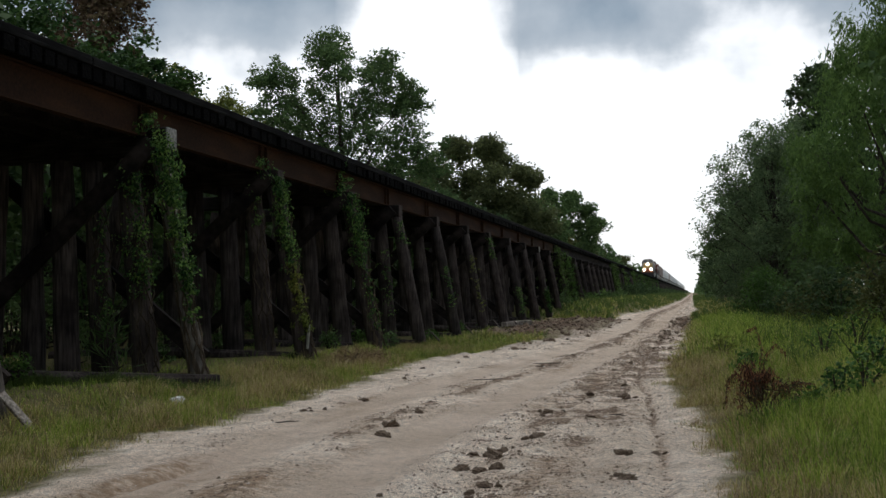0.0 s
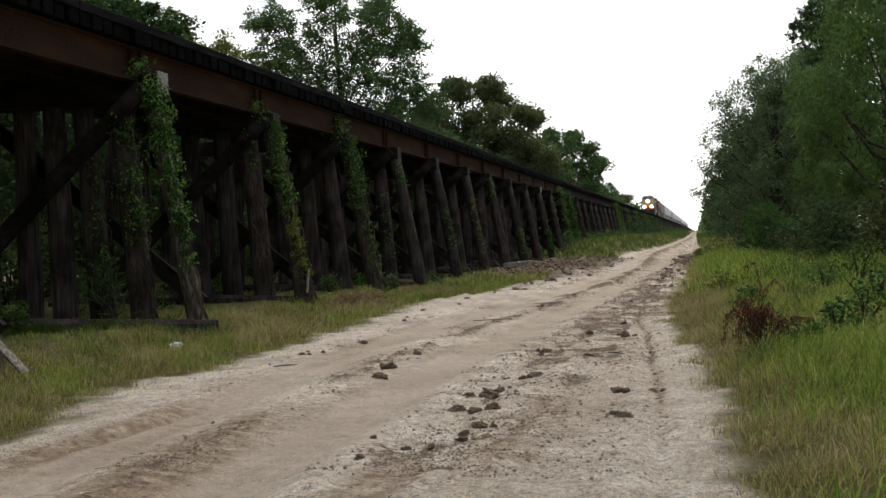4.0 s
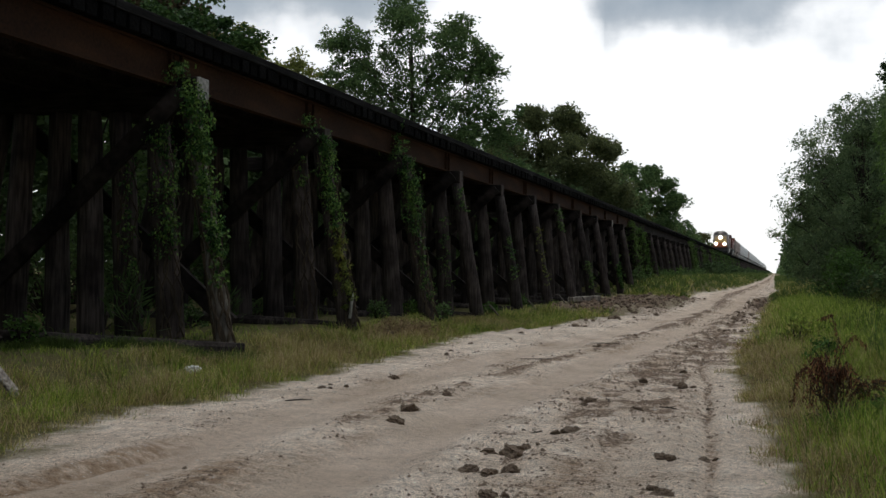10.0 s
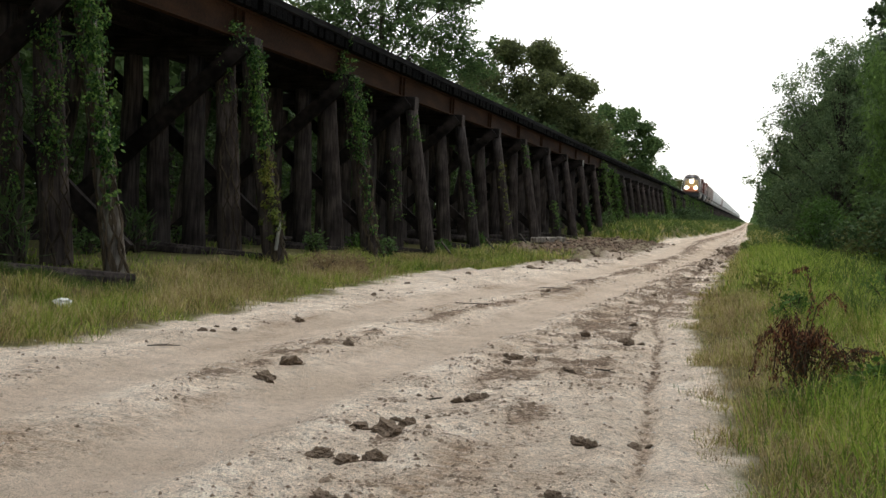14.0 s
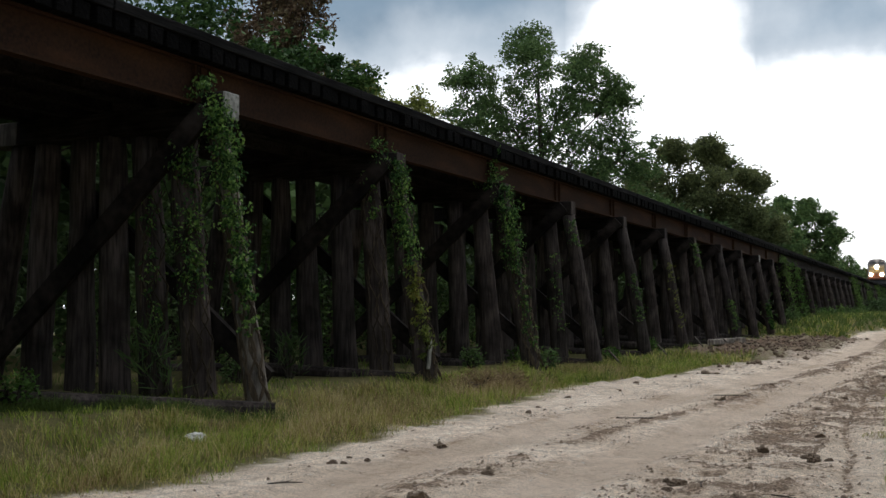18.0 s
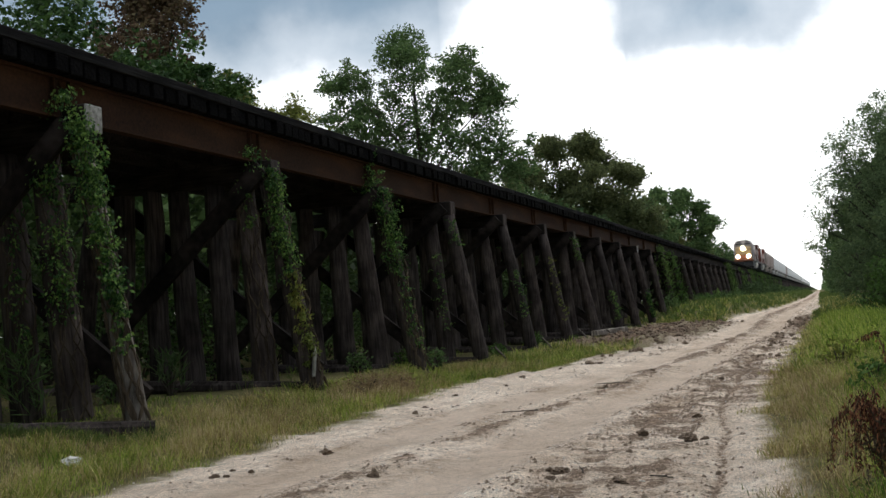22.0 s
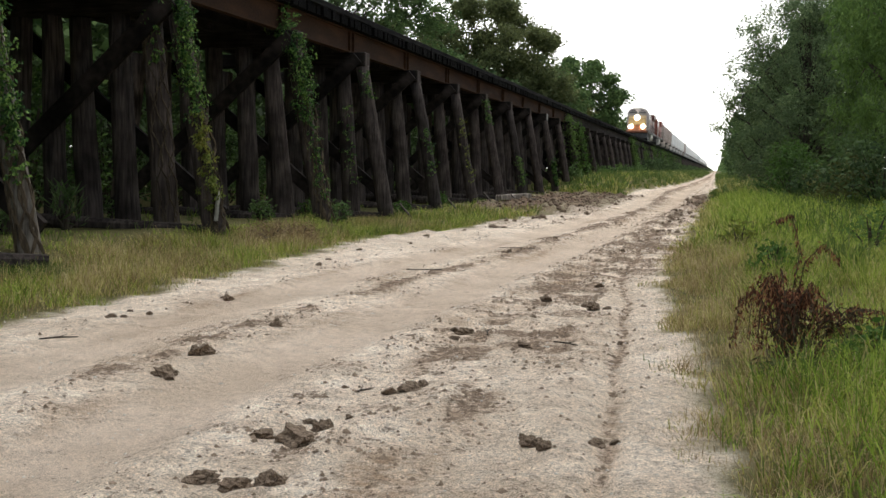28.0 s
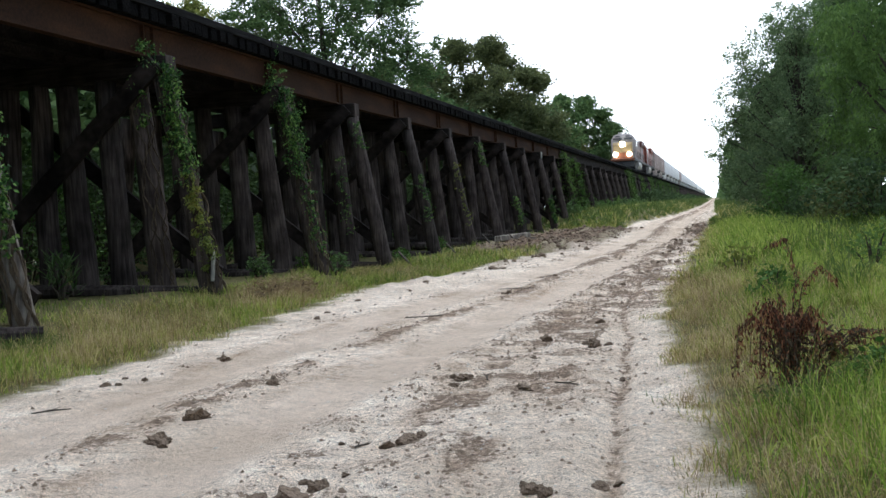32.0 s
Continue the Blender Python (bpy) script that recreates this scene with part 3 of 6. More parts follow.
def build_ground():
    xs = np.r_[-np.geomspace(3000, 9, 26), np.arange(-8, 0, 0.5), np.arange(0, 2, 0.1), np.arange(2, 7.2, 0.08), np.arange(7.2, 8.5, 0.032), np.arange(8.5, 9, 0.08), np.arange(9, 10.2, 0.1), np.arange(10.2, 20, 0.45), np.geomspace(20.5, 3000, 24)]
    ys = np.r_[-np.geomspace(3000, 16, 22), np.arange(-15, -10, 0.12), np.arange(-10, 4, 0.085), np.arange(4, 24, 0.13), np.arange(24, 84, 0.4), np.arange(84, 300, 3), np.geomspace(303, 4500, 26)]
    X, Y = np.meshgrid(xs, ys)
    Z = ground_z(X, Y)
    n, m = len(xs), len(ys)
    i = (np.arange(m - 1)[:, None] * n + np.arange(n - 1)[None]).ravel()
    me = quick_mesh("ground", np.stack([X.ravel(), Y.ravel(), Z.ravel()], 1), [np.stack([i, i + 1, i + n + 1, i + n], 1)], GROUND)
    x, y = X.ravel(), Y.ravel()
    l, r = edges(y)
    ragged = 0.22 * vnoise(x * 2.5, y * 2.5, 21) + 0.16 * vnoise(x * 7, y * 7, 22)
    grassy = np.maximum(smooth01(l + 0.12 + ragged, l - 0.35 + ragged, x), smooth01(r - 0.02 + 0.4 * ragged, r + 0.3 + 0.4 * ragged, x))
    _, mud, track, smear = ruts(x, y)
    a, b, c = dirt_heap(x, y)
    heap = np.clip((a * 1.5 + b * 1.2 + c * 0.9) * (0.75 + 0.5 * vnoise(x * 1.5, y * 0.8, 23)), 0, 1)
    grassy = grassy * (1 - np.clip(heap * 1.3 - 0.3, 0, 1))
    for name, vals in (("grassy", grassy), ("mud", mud * smooth01(r + 0.2, r - 0.1, x)), ("track", track), ("heap", heap), ("smear", smear)):
        me.attributes.new(name, "FLOAT", "POINT").data.foreach_set("value", vals.astype(np.float32))
    me.polygons.foreach_set("use_smooth", [True] * len(me.polygons))
    tagged(new("ground", me), label="pale rutted sandy track between grass verges", category="ground", kind="structure")


build_ground()


# ---- trestle ----
SPAN = 5.12


def bent_y(i):
    """Where a bent stands along the track; the spans are a little uneven."""
    return (-5.5, 0.0, 5.25, 10.5, 15.05, 20.2, 25.4)[i + 1] if -1 <= i <= 5 else (25.4 + (i - 5) * SPAN if i > 5 else -5.5 + (i + 1) * SPAN)


CAP_TOP = 4.37
TRACK_X = -2.25
TIE_TOP = 5.18
RAIL_TOP = 5.36


def pile_mesh(top_x, base_x, r, seed, mat):
    """A round timber pile from below the ground to the cap, a little crooked and split."""
    rng = random.Random(seed)
    s = Shape()
    pts, rad = [], []
    for i in range(8):
        t = i / 7
        pts.append((base_x + (top_x - base_x) * t + rng.uniform(-0.012, 0.012), rng.uniform(-0.015, 0.015), -0.3 + (CAP_TOP - 0.36 + 0.3) * t))
        rad.append(r * (1.12 - 0.22 * t) * rng.uniform(0.97, 1.03))
    s.tube(pts, rad, 12, wob=0.07, rng=rng)
    return s.mesh("post", mat, True)


PILES = ((-0.33, 0.45, 0.185), (-0.88, -0.55, 0.215), (-1.55, -1.35, 0.21), (-2.25, -2.12, 0.21), (-2.85, -2.80, 0.2), (-3.5, -3.7, 0.21), (-4.1, -4.85, 0.21))
PILE_SETS = [[pile_mesh(a, b, r, 17 * k + j, PILE) for j, (a, b, r) in enumerate(PILES)] for k in range(3)]
OLD_PILE = wood_mat("old_bleached_pile_wood", (0.095, 0.080, 0.068), (0.50, 0.46, 0.42))
GREY_NEAR = [pile_mesh(*PILES[0][:2], (0.145, 0.195)[k], 91 + k, (OLD_PILE, GREY_PILE)[k]) for k in range(2)]


def plank(x0, z0, x1, z1, y0, y1, w, mat, name):
    """A sawn plank between two points in the plane of a bent."""
    d = Vector((x1 - x0, 0, z1 - z0)).normalized()
    n = Vector((-d.z, 0, d.x)) * w / 2
    pts = [Vector((x0, 0, z0)) - n, Vector((x1, 0, z1)) - n, Vector((x1, 0, z1)) + n, Vector((x0, 0, z0)) + n]
    return Shape().prism([(p.x, p.z) for p in pts], y0, y1).mesh(name, mat)


CAP_MESH = Shape().box(-4.5, -0.03, -0.18, 0.18, CAP_TOP - 0.36, CAP_TOP, 0.02).mesh("cap", CAP)
CAP_END_MESH = Shape().box(-0.03, 0.0, -0.178, 0.178, CAP_TOP - 0.358, CAP_TOP - 0.004, 0.012).mesh("cap_end", CAP_END)
CAP_END_TALL = Shape().box(-0.03, 0.0, -0.176, 0.176, CAP_TOP - 0.24, CAP_TOP + 0.128, 0.012).mesh("cap_end", CAP_END)
CAP_END_DARK = Shape().box(-0.03, 0.0, -0.178, 0.178, CAP_TOP - 0.358, CAP_TOP - 0.004, 0.012).mesh("cap_end", PILE)
CAP_BOLSTER = Shape().box(-0.5, -0.13, -0.17, 0.17, CAP_TOP + 0.002, CAP_TOP + 0.13, 0.012).mesh("bolster", CAP)
CAP_BUTT = Shape().box(-4.53, -3.95, -0.186, 0.186, CAP_TOP - 0.366, CAP_TOP - 0.001, 0.015).mesh("cap_butt", GREY_PILE)
BRACE_WOOD = wood_mat("brown_brace_timber", (0.011, 0.0092, 0.0088), (0.044, 0.0365, 0.0342), (0.2, 1, 0.2), spec=0.1)
BRACE_A = plank(-4.75, 0.4, -0.35, 4.22, -0.30, -0.205, 0.31, BRACE_WOOD, "sway_brace")
BRACE_B = plank(0.35, 0.55, -4.0, 4.1, 0.21, 0.30, 0.27, BRACE_WOOD, "sway_brace")
SILL = Shape().tube([(-5.2, -0.36, 0.14), (-2.5, -0.33, 0.2), (0.75, -0.36, 0.1)], [0.13, 0.15, 0.12], 10).mesh("sill_log", PILE)


def build_bent(i):
    y = bent_y(i)
    rng = random.Random(i + 40)
    bent = tagged(new("trestle_bent"), label="dark creosoted timber trestle bent with battered piles", category="trestle bent", group="bents of the railway trestle")
    gz = float(ground_z(0.5, y))
    bent.matrix_basis = pose(0, y, 0)
    back = -0.1 if i == 0 else -0.16 - 0.1 * rng.random()
    part("cap", CAP_MESH, bent, m=pose(back, 0, 0))
    if i == 0:
        part("bolster", CAP_BOLSTER, bent, "dark timber block on the cap's outer end")
    part("cap_end", CAP_END_TALL if i == 0 else CAP_END_MESH if i == 9 else CAP_END_DARK, bent, "weathered pale end grain" if i in (0, 9) else "", pose(back, 0, 0))
    if i == 0:
        part("cap_butt", CAP_BUTT, bent, "bleached butt of the cap timber")
    kinds = PILE_SETS[i % 3]
    for j, me in enumerate(kinds):
        if j == 0 and i in (-1, 0):
            me = GREY_NEAR[i % 2]
        part("post", me, bent, "weathered grey battered pile" if j == 0 and i in (-1, 0) else "", pose(rng.uniform(-0.04, 0.04), rng.uniform(-0.03, 0.03), 0, rng.uniform(-0.3, 0.3), 0 if j == 0 else rng.uniform(-1.3, 1.3), 0))
    part("sway_brace", BRACE_A, bent)
    if i < 3 or rng.random() < 0.7:
        part("sway_brace", BRACE_B, bent)
    if i < 9:
        part("sill_log", SILL, bent, m=pose(0.12, -0.6, gz - 0.08, 0, 1.5, 36) if i == 0 else pose(-0.45, 0, gz - 0.05))
    return bent


for i in range(-4, 58):
    build_bent(i)

deck = tagged(new("trestle_deck"), label="rusted steel girders carrying dark ties and rails", category="railway deck")
Y0, Y1 = -4.5 * SPAN, 132 * SPAN


def girder_mesh(x, mat):
    a, b, c, d = CAP_TOP, CAP_TOP + 0.035, 4.915, 4.95
    w = 0.085
    outline = [(x - w, a), (x + w, a), (x + w, b), (x + 0.012, b), (x + 0.012, c), (x + w, c), (x + w, d), (x - w, d), (x - w, c), (x - 0.012, c), (x - 0.012, b), (x - w, b)]
    return Shape().prism(outline, 0.01, SPAN - 0.01).mesh("girder", mat)


STIFF = Shape().box(-0.655, -0.585, -0.012, 0.012, CAP_TOP + 0.037, 4.913).mesh("stiffener", RUST)
for gx in (-0.66, -1.5, -2.25, -3.0, -3.84):
    # Inner steel girders borrow the dark cap colour for the shade under the deck.
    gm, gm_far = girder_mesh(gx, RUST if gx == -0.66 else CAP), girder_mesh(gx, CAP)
    for i in range(-4, 58):
        if gx == -0.66 or i < 16:
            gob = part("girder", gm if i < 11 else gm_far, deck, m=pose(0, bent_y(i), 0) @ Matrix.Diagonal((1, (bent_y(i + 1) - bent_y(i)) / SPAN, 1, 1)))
            if gx == -0.66 and i < 11:
                for sy in (0.16, SPAN - 0.16):
                    part("stiffener", STIFF, gob, m=pose(0, sy, 0))
# Further off, every girder is one long run in that dark colour.
inner = Shape()
for gx in (-1.5, -2.25, -3.0, -3.84):
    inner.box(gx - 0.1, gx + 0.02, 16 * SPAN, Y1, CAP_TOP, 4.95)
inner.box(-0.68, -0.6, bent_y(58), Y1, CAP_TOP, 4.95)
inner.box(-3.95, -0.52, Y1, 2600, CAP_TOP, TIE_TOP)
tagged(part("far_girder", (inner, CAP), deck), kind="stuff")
far = Shape()
for i in range(58, 420):
    y = bent_y(i)
    far.box(-4.5, -0.2, y - 0.18, y + 0.18, CAP_TOP - 0.36, CAP_TOP)
    for a, b, r in PILES[::2 if i < 132 else 3]:
        far.tube([(b, y, 0), (a, y, CAP_TOP - 0.3)], [r, r], 6, caps=False)
tagged(part("far_bent", (far, PILE), deck), kind="stuff")

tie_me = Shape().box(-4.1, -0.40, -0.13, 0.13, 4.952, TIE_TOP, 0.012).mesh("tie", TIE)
TIE_STEP = 0.32
rng = random.Random(3)
far_ties = Shape()
n_tie = 0
y = -14.0
while y < Y1:
    if n_tie < 300:
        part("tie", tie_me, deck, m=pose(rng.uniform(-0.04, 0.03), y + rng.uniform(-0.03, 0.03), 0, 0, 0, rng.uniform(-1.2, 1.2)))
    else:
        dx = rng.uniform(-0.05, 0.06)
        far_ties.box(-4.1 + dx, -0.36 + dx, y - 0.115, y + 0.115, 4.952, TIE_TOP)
    y += TIE_STEP
    n_tie += 1
tagged(part("far_tie", (far_ties, TIE), deck), kind="stuff")
y = -14.2
k = 0
while y < Y1:
    ln = 6.1
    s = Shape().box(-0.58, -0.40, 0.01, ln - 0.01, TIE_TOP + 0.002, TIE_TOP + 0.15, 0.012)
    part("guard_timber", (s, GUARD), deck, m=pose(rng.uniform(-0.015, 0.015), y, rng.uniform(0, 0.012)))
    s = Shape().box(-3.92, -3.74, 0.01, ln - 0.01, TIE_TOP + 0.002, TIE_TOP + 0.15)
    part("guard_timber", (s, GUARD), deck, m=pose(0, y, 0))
    y += ln
rail_outline = [(-0.065, 0), (0.065, 0), (0.065, 0.02), (0.012, 0.04), (0.012, 0.13), (0.036, 0.14), (0.036, 0.178), (-0.036, 0.178), (-0.036, 0.14), (-0.012, 0.13), (-0.012, 0.04), (-0.065, 0.02)]
for dx in (-0.755, 0.755):
    part("rail", (Shape().prism([(TRACK_X + dx + a, TIE_TOP + 0.002 + b) for a, b in rail_outline], -16, 2600), RAIL), deck, "steel rail")


# ---- train ----
STEEL_DARK = paint("grimy_black_steel", (0.025, 0.024, 0.024), 0.6, 0.4)
LOCO_GREY = paint("lilac_grey_cab_paint", (0.43, 0.405, 0.425), 0.4)
# The lead nose's yellow tint is the headlights' glow, put into the paint.
LOCO_NOSE_GLOW = paint("glow_tinted_nose_paint", (0.30, 0.225, 0.12), 0.45)
LOCO_ORANGE = paint("red_brown_front_paint", (0.20, 0.075, 0.04), 0.5)
LOCO_RED = paint("dark_red_paint", (0.20, 0.052, 0.034), 0.5)
LOCO_DARK = paint("dark_maroon_hood_paint", (0.085, 0.030, 0.026), 0.5)
HOPPER_WHITE = paint("pale_grey_hopper_paint", (0.86, 0.86, 0.86), 0.55, 0.35)
HOPPER_TAN = paint("tan_hopper_paint", (0.50, 0.42, 0.385), 0.55, 0.6)
HOPPER_SLATE = paint("slate_hopper_paint", (0.24, 0.27, 0.31), 0.55, 0.5)
GLASS = paint("dark_windscreen_glass", (0.09, 0.09, 0.10), 0.08, 0.0)
LAMP = glow("headlight_glow", (1.0, 0.88, 0.64), 13.0)
UNLIT = paint("unlit_lens_glass", (0.3, 0.3, 0.28), 0.15, 0.2)
SILVER = paint("bare_metal", (0.42, 0.42, 0.42), 0.4, 0.3, 0.6)


def wheel(r=0.5):
    s = Shape()
    s.tube([(-0.07, 0, 0), (0.07, 0, 0)], [r, r], 12)
    s.tube([(-0.1, 0, 0), (-0.07, 0, 0)], [r + 0.03, r + 0.03], 12)
    return s


WHEEL = wheel().mesh("wheel", STEEL_DARK)


def add_truck(parent, y, axles):
    t = part("truck", (Shape().box(-1.15, -0.95, y - axles[-1] - 0.7, y + axles[-1] + 0.7, 0.45, 0.85, 0.05).box(0.95, 1.15, y - axles[-1] - 0.7, y + axles[-1] + 0.7, 0.45, 0.85, 0.05).box(-0.95, 0.95, y - 0.25, y + 0.25, 0.5, 0.95), STEEL_DARK), parent)
    for a in axles:
        for sx in (-0.8, 0.8):
            part("wheel", WHEEL, t, m=pose(sx, y + a, 0.5))
    return t


def build_loco(hood, label, lens, shell, front):
    """A six-axle diesel locomotive facing -y; its front coupler is at y = 0, rail top at z = 0."""
    lo = tagged(new("locomotive"), label=label, category="locomotive", group="locomotives of the freight train")
    part("frame", (Shape().box(-1.55, 1.55, 0.5, 22.0, 1.25, 1.6, 0.04), STEEL_DARK), lo)
    part("pilot", (Shape().side_prism([(0.35, 0.15), (0.75, 0.15), (0.75, 1.25), (0.45, 1.25), (0.1, 0.5)], -1.5, 1.5), STEEL_DARK), lo, "black snow plough pilot")
    part("anticlimber", (Shape().box(-1.5, 1.5, 0.2, 0.6, 1.25, 1.6, 0.06), LOCO_ORANGE), lo)
    nose = Shape()
    nose.side_prism([(0.75, 1.6), (2.6, 1.6), (2.6, 3.75), (1.15, 3.65), (0.85, 3.3)], -1.2, 1.2)
    part("nose", (nose, front), lo)
    cab = Shape().prism([(-1.52, 1.6), (1.52, 1.6), (1.52, 4.0), (1.15, 4.55), (0.6, 4.72), (-0.6, 4.72), (-1.15, 4.55), (-1.52, 4.0)], 2.4, 5.0)
    cab_ob = part("cab", (cab, shell), lo, "rounded cab with dark windscreens")
    for sx in (-1, 1):
        part("windscreen", (Shape().box(min(sx * 0.12, sx * 1.25), max(sx * 0.12, sx * 1.15), 2.12, 2.15, 4.02, 4.3, 0.0), GLASS), cab_ob)
        part("side_window", (Shape().box(sx * 1.52 - 0.05, sx * 1.52 + 0.05, 3.2, 4.5, 3.2, 3.85), GLASS), cab_ob)
        part("number_board", (Shape().box(min(sx * 0.35, sx * 0.95), max(sx * 0.35, sx * 0.85), 2.12, 2.15, 4.36, 4.56), GLASS), cab_ob)
        # Ditch light and headlight lenses are oversized to imitate their glare.
        part("ditch_light", (Shape().tube([(sx * 0.85, 0.3, 2.1), (sx * 0.85, 0.5, 2.1)], [0.31, 0.24], 14), lens), lo, "lit ditch light" if lens == LAMP else "unlit ditch light")
        part("handrail", (Shape().tube([(sx * 1.45, 0.4, 1.6), (sx * 1.45, 0.4, 2.6), (sx * 1.45, 2.3, 2.6)], [0.025] * 3, 6), STEEL_DARK), lo)
        for y in (6, 9, 12, 15, 18, 21.5):
            part("stanchion", (Shape().tube([(sx * 1.5, y, 1.6), (sx * 1.5, y, 2.6)], [0.025] * 2, 6), STEEL_DARK), lo)
        part("side_handrail", (Shape().tube([(sx * 1.5, 5.2, 2.6), (sx * 1.5, 21.8, 2.6)], [0.025] * 2, 6), STEEL_DARK), lo)
        part("step", (Shape().box(sx * 1.2 - 0.25, sx * 1.2 + 0.25, 0.4, 1.1, 0.5, 0.58).box(sx * 1.2 - 0.25, sx * 1.2 + 0.25, 0.4, 1.1, 0.9, 0.98), STEEL_DARK), lo)
    part("nose_band", (Shape().box(-1.21, 1.21, 0.66, 0.75, 1.6, 2.35, 0.02), LOCO_ORANGE), lo, "red-brown band across the nose")
    for sx in (-1.53, 1.53):
        part("cab_side", (Shape().box(sx - 0.02, sx + 0.02, 2.75, 4.98, 1.62, 3.98), LOCO_DARK), lo, "dark maroon cab side")
    part("nose_door", (Shape().box(-0.3, 0.3, 0.8, 0.87, 1.75, 3.0, 0.02), front), lo)
    part("brow", (Shape().prism([(-1.56, 3.98), (1.56, 3.98), (1.19, 4.6), (0.62, 4.78), (-0.62, 4.78), (-1.19, 4.6)], 2.15, 2.36), shell), lo)
    part("coupler", (Shape().box(-0.12, 0.12, -0.15, 0.4, 0.75, 1.0, 0.03), STEEL_DARK), lo)
    for sx in (-0.6, 0.0, 0.6):
        part("brake_hose", (Shape().tube([(sx + 0.2, 0.3, 1.15), (sx + 0.22, 0.12, 0.8), (sx + 0.3, 0.08, 0.6)], [0.03] * 3, 6), STEEL_DARK), lo)
    part("headlight", (Shape().tube([(0, 0.72, 3.4), (0, 0.95, 3.4)], [0.37, 0.3], 16), lens), lo, "lit twin headlight" if lens == LAMP else "unlit twin headlight")
    part("hood", (Shape().prism([(-1.2, 1.6), (1.2, 1.6), (1.2, 4.15), (0.9, 4.5), (-0.9, 4.5), (-1.2, 4.15)], 5.0, 16.0), hood), lo)
    part("radiator", (Shape().prism([(-1.25, 1.6), (1.25, 1.6), (1.25, 3.6), (1.5, 3.9), (1.5, 4.5), (-1.5, 4.5), (-1.5, 3.9), (-1.25, 3.6)], 16.0, 21.6), hood), lo, "flared radiator section")
    part("exhaust", (Shape().box(-0.4, 0.4, 10, 11, 4.5, 4.78, 0.05), STEEL_DARK), lo)
    part("fan_housing", (Shape().tube([(0, 7.5, 4.5), (0, 7.5, 4.7)], [0.6, 0.6], 16), STEEL_DARK), lo)
    part("air_horn", (Shape().tube([(0.3, 4.2, 4.72), (0.3, 4.2, 4.95), (0.3, 3.6, 4.95)], [0.05, 0.05, 0.09], 8), SILVER), lo)
    part("fuel_tank", (Shape().prism([(-1.3, 0.4), (1.3, 0.4), (1.5, 0.8), (1.5, 1.25), (-1.5, 1.25), (-1.5, 0.8)], 8.0, 14.0), SILVER), lo)
    part("stripe", (Shape().box(1.2, 1.215, 5.2, 16, 2.75, 3.05).box(-1.215, -1.2, 5.2, 16, 2.75, 3.05), LOCO_ORANGE), lo)
    for k in range(5):
        part("hood_door", (Shape().box(1.2, 1.23, 5.6 + k * 2, 7.4 + k * 2, 1.75, 2.65).box(-1.23, -1.2, 5.6 + k * 2, 7.4 + k * 2, 1.75, 2.65), hood), lo)
    add_truck(lo, 4.6, (-1.9, 0, 1.9))
    add_truck(lo, 17.6, (-1.9, 0, 1.9))
    return lo


def build_hopper(mat, label, rib_mat):
    """A covered hopper wagon, 18 m long, front coupler at y = 0."""
    h = tagged(new("hopper_wagon"), label=label, category="hopper wagon", group="covered hoppers of the freight train")
    body = Shape().prism([(-1.5, 1.5), (1.5, 1.5), (1.58, 3.9), (1.35, 4.35), (-1.35, 4.35), (-1.58, 3.9)], 1.6, 16.6)
    b = part("body", (body, mat), h)
    for k in range(16):
        y = 1.7 + k * 0.985
        part("rib", (Shape().prism([(1.5, 1.5), (1.62, 1.55), (1.68, 3.85), (1.58, 3.95)], y, y + 0.12), rib_mat), b)
        part("rib", (Shape().prism([(-1.5, 1.5), (-1.62, 1.55), (-1.68, 3.85), (-1.58, 3.95)][::-1], y, y + 0.12), rib_mat), b)
    part("roof_walk", (Shape().box(-0.4, 0.4, 1.2, 17.0, 4.38, 4.46), SILVER), h)
    for k in range(4):
        part("hatch", (Shape().box(-0.7, 0.7, 2.6 + k * 3.7, 4.4 + k * 3.7, 4.46, 4.56, 0.03), mat), h)
    for k in range(3):
        yc = 4.6 + k * 4.5
        part("hopper_bay", (Shape().side_prism([(yc - 2.0, 1.5), (yc - 0.5, 0.45), (yc + 0.5, 0.45), (yc + 2.0, 1.5)], -1.2, 1.2), mat), h)
    part("end_sill", (Shape().box(-1.5, 1.5, 0.4, 1.7, 1.1, 1.35).box(-1.5, 1.5, 16.5, 17.8, 1.1, 1.35), STEEL_DARK), h)
    for y in (0.5, 17.7):
        part("end_post", (Shape().tube([(1.4, y, 1.3), (1.4, y, 4.3)], [0.05, 0.05], 6).tube([(-1.4, y, 1.3), (-1.4, y, 4.3)], [0.05, 0.05], 6), mat), h)
        part("ladder", (Shape().box(1.42, 1.5, y - 0.03, y + 0.03, 1.3, 4.3).box(1.0, 1.45, y - 0.02, y + 0.02, 2.0, 2.05).box(1.0, 1.45, y - 0.02, y + 0.02, 2.8, 2.85).box(1.0, 1.45, y - 0.02, y + 0.02, 3.6, 3.65), STEEL_DARK), h)
    add_truck(h, 2.4, (-0.9, 0.9))
    add_truck(h, 15.8, (-0.9, 0.9))
    return h


TRAIN = []
lead = build_loco(LOCO_DARK, "lead diesel locomotive with lit headlights on the trestle", LAMP, LOCO_GREY, LOCO_NOSE_GLOW)
second = build_loco(LOCO_RED, "red-orange second diesel locomotive behind the lead", UNLIT, LOCO_RED, LOCO_RED)
TRAIN += [(lead, 0.0), (second, 22.6)]
tan = build_hopper(HOPPER_TAN, "dusty tan covered hopper wagon with vertical ribs", HOPPER_TAN)
pale = build_hopper(HOPPER_WHITE, "pale grey covered hopper wagon with vertical ribs", HOPPER_WHITE)
at_y = 45.3
TRAIN += [(tan, at_y), (pale, at_y + 18.4 * 2)]
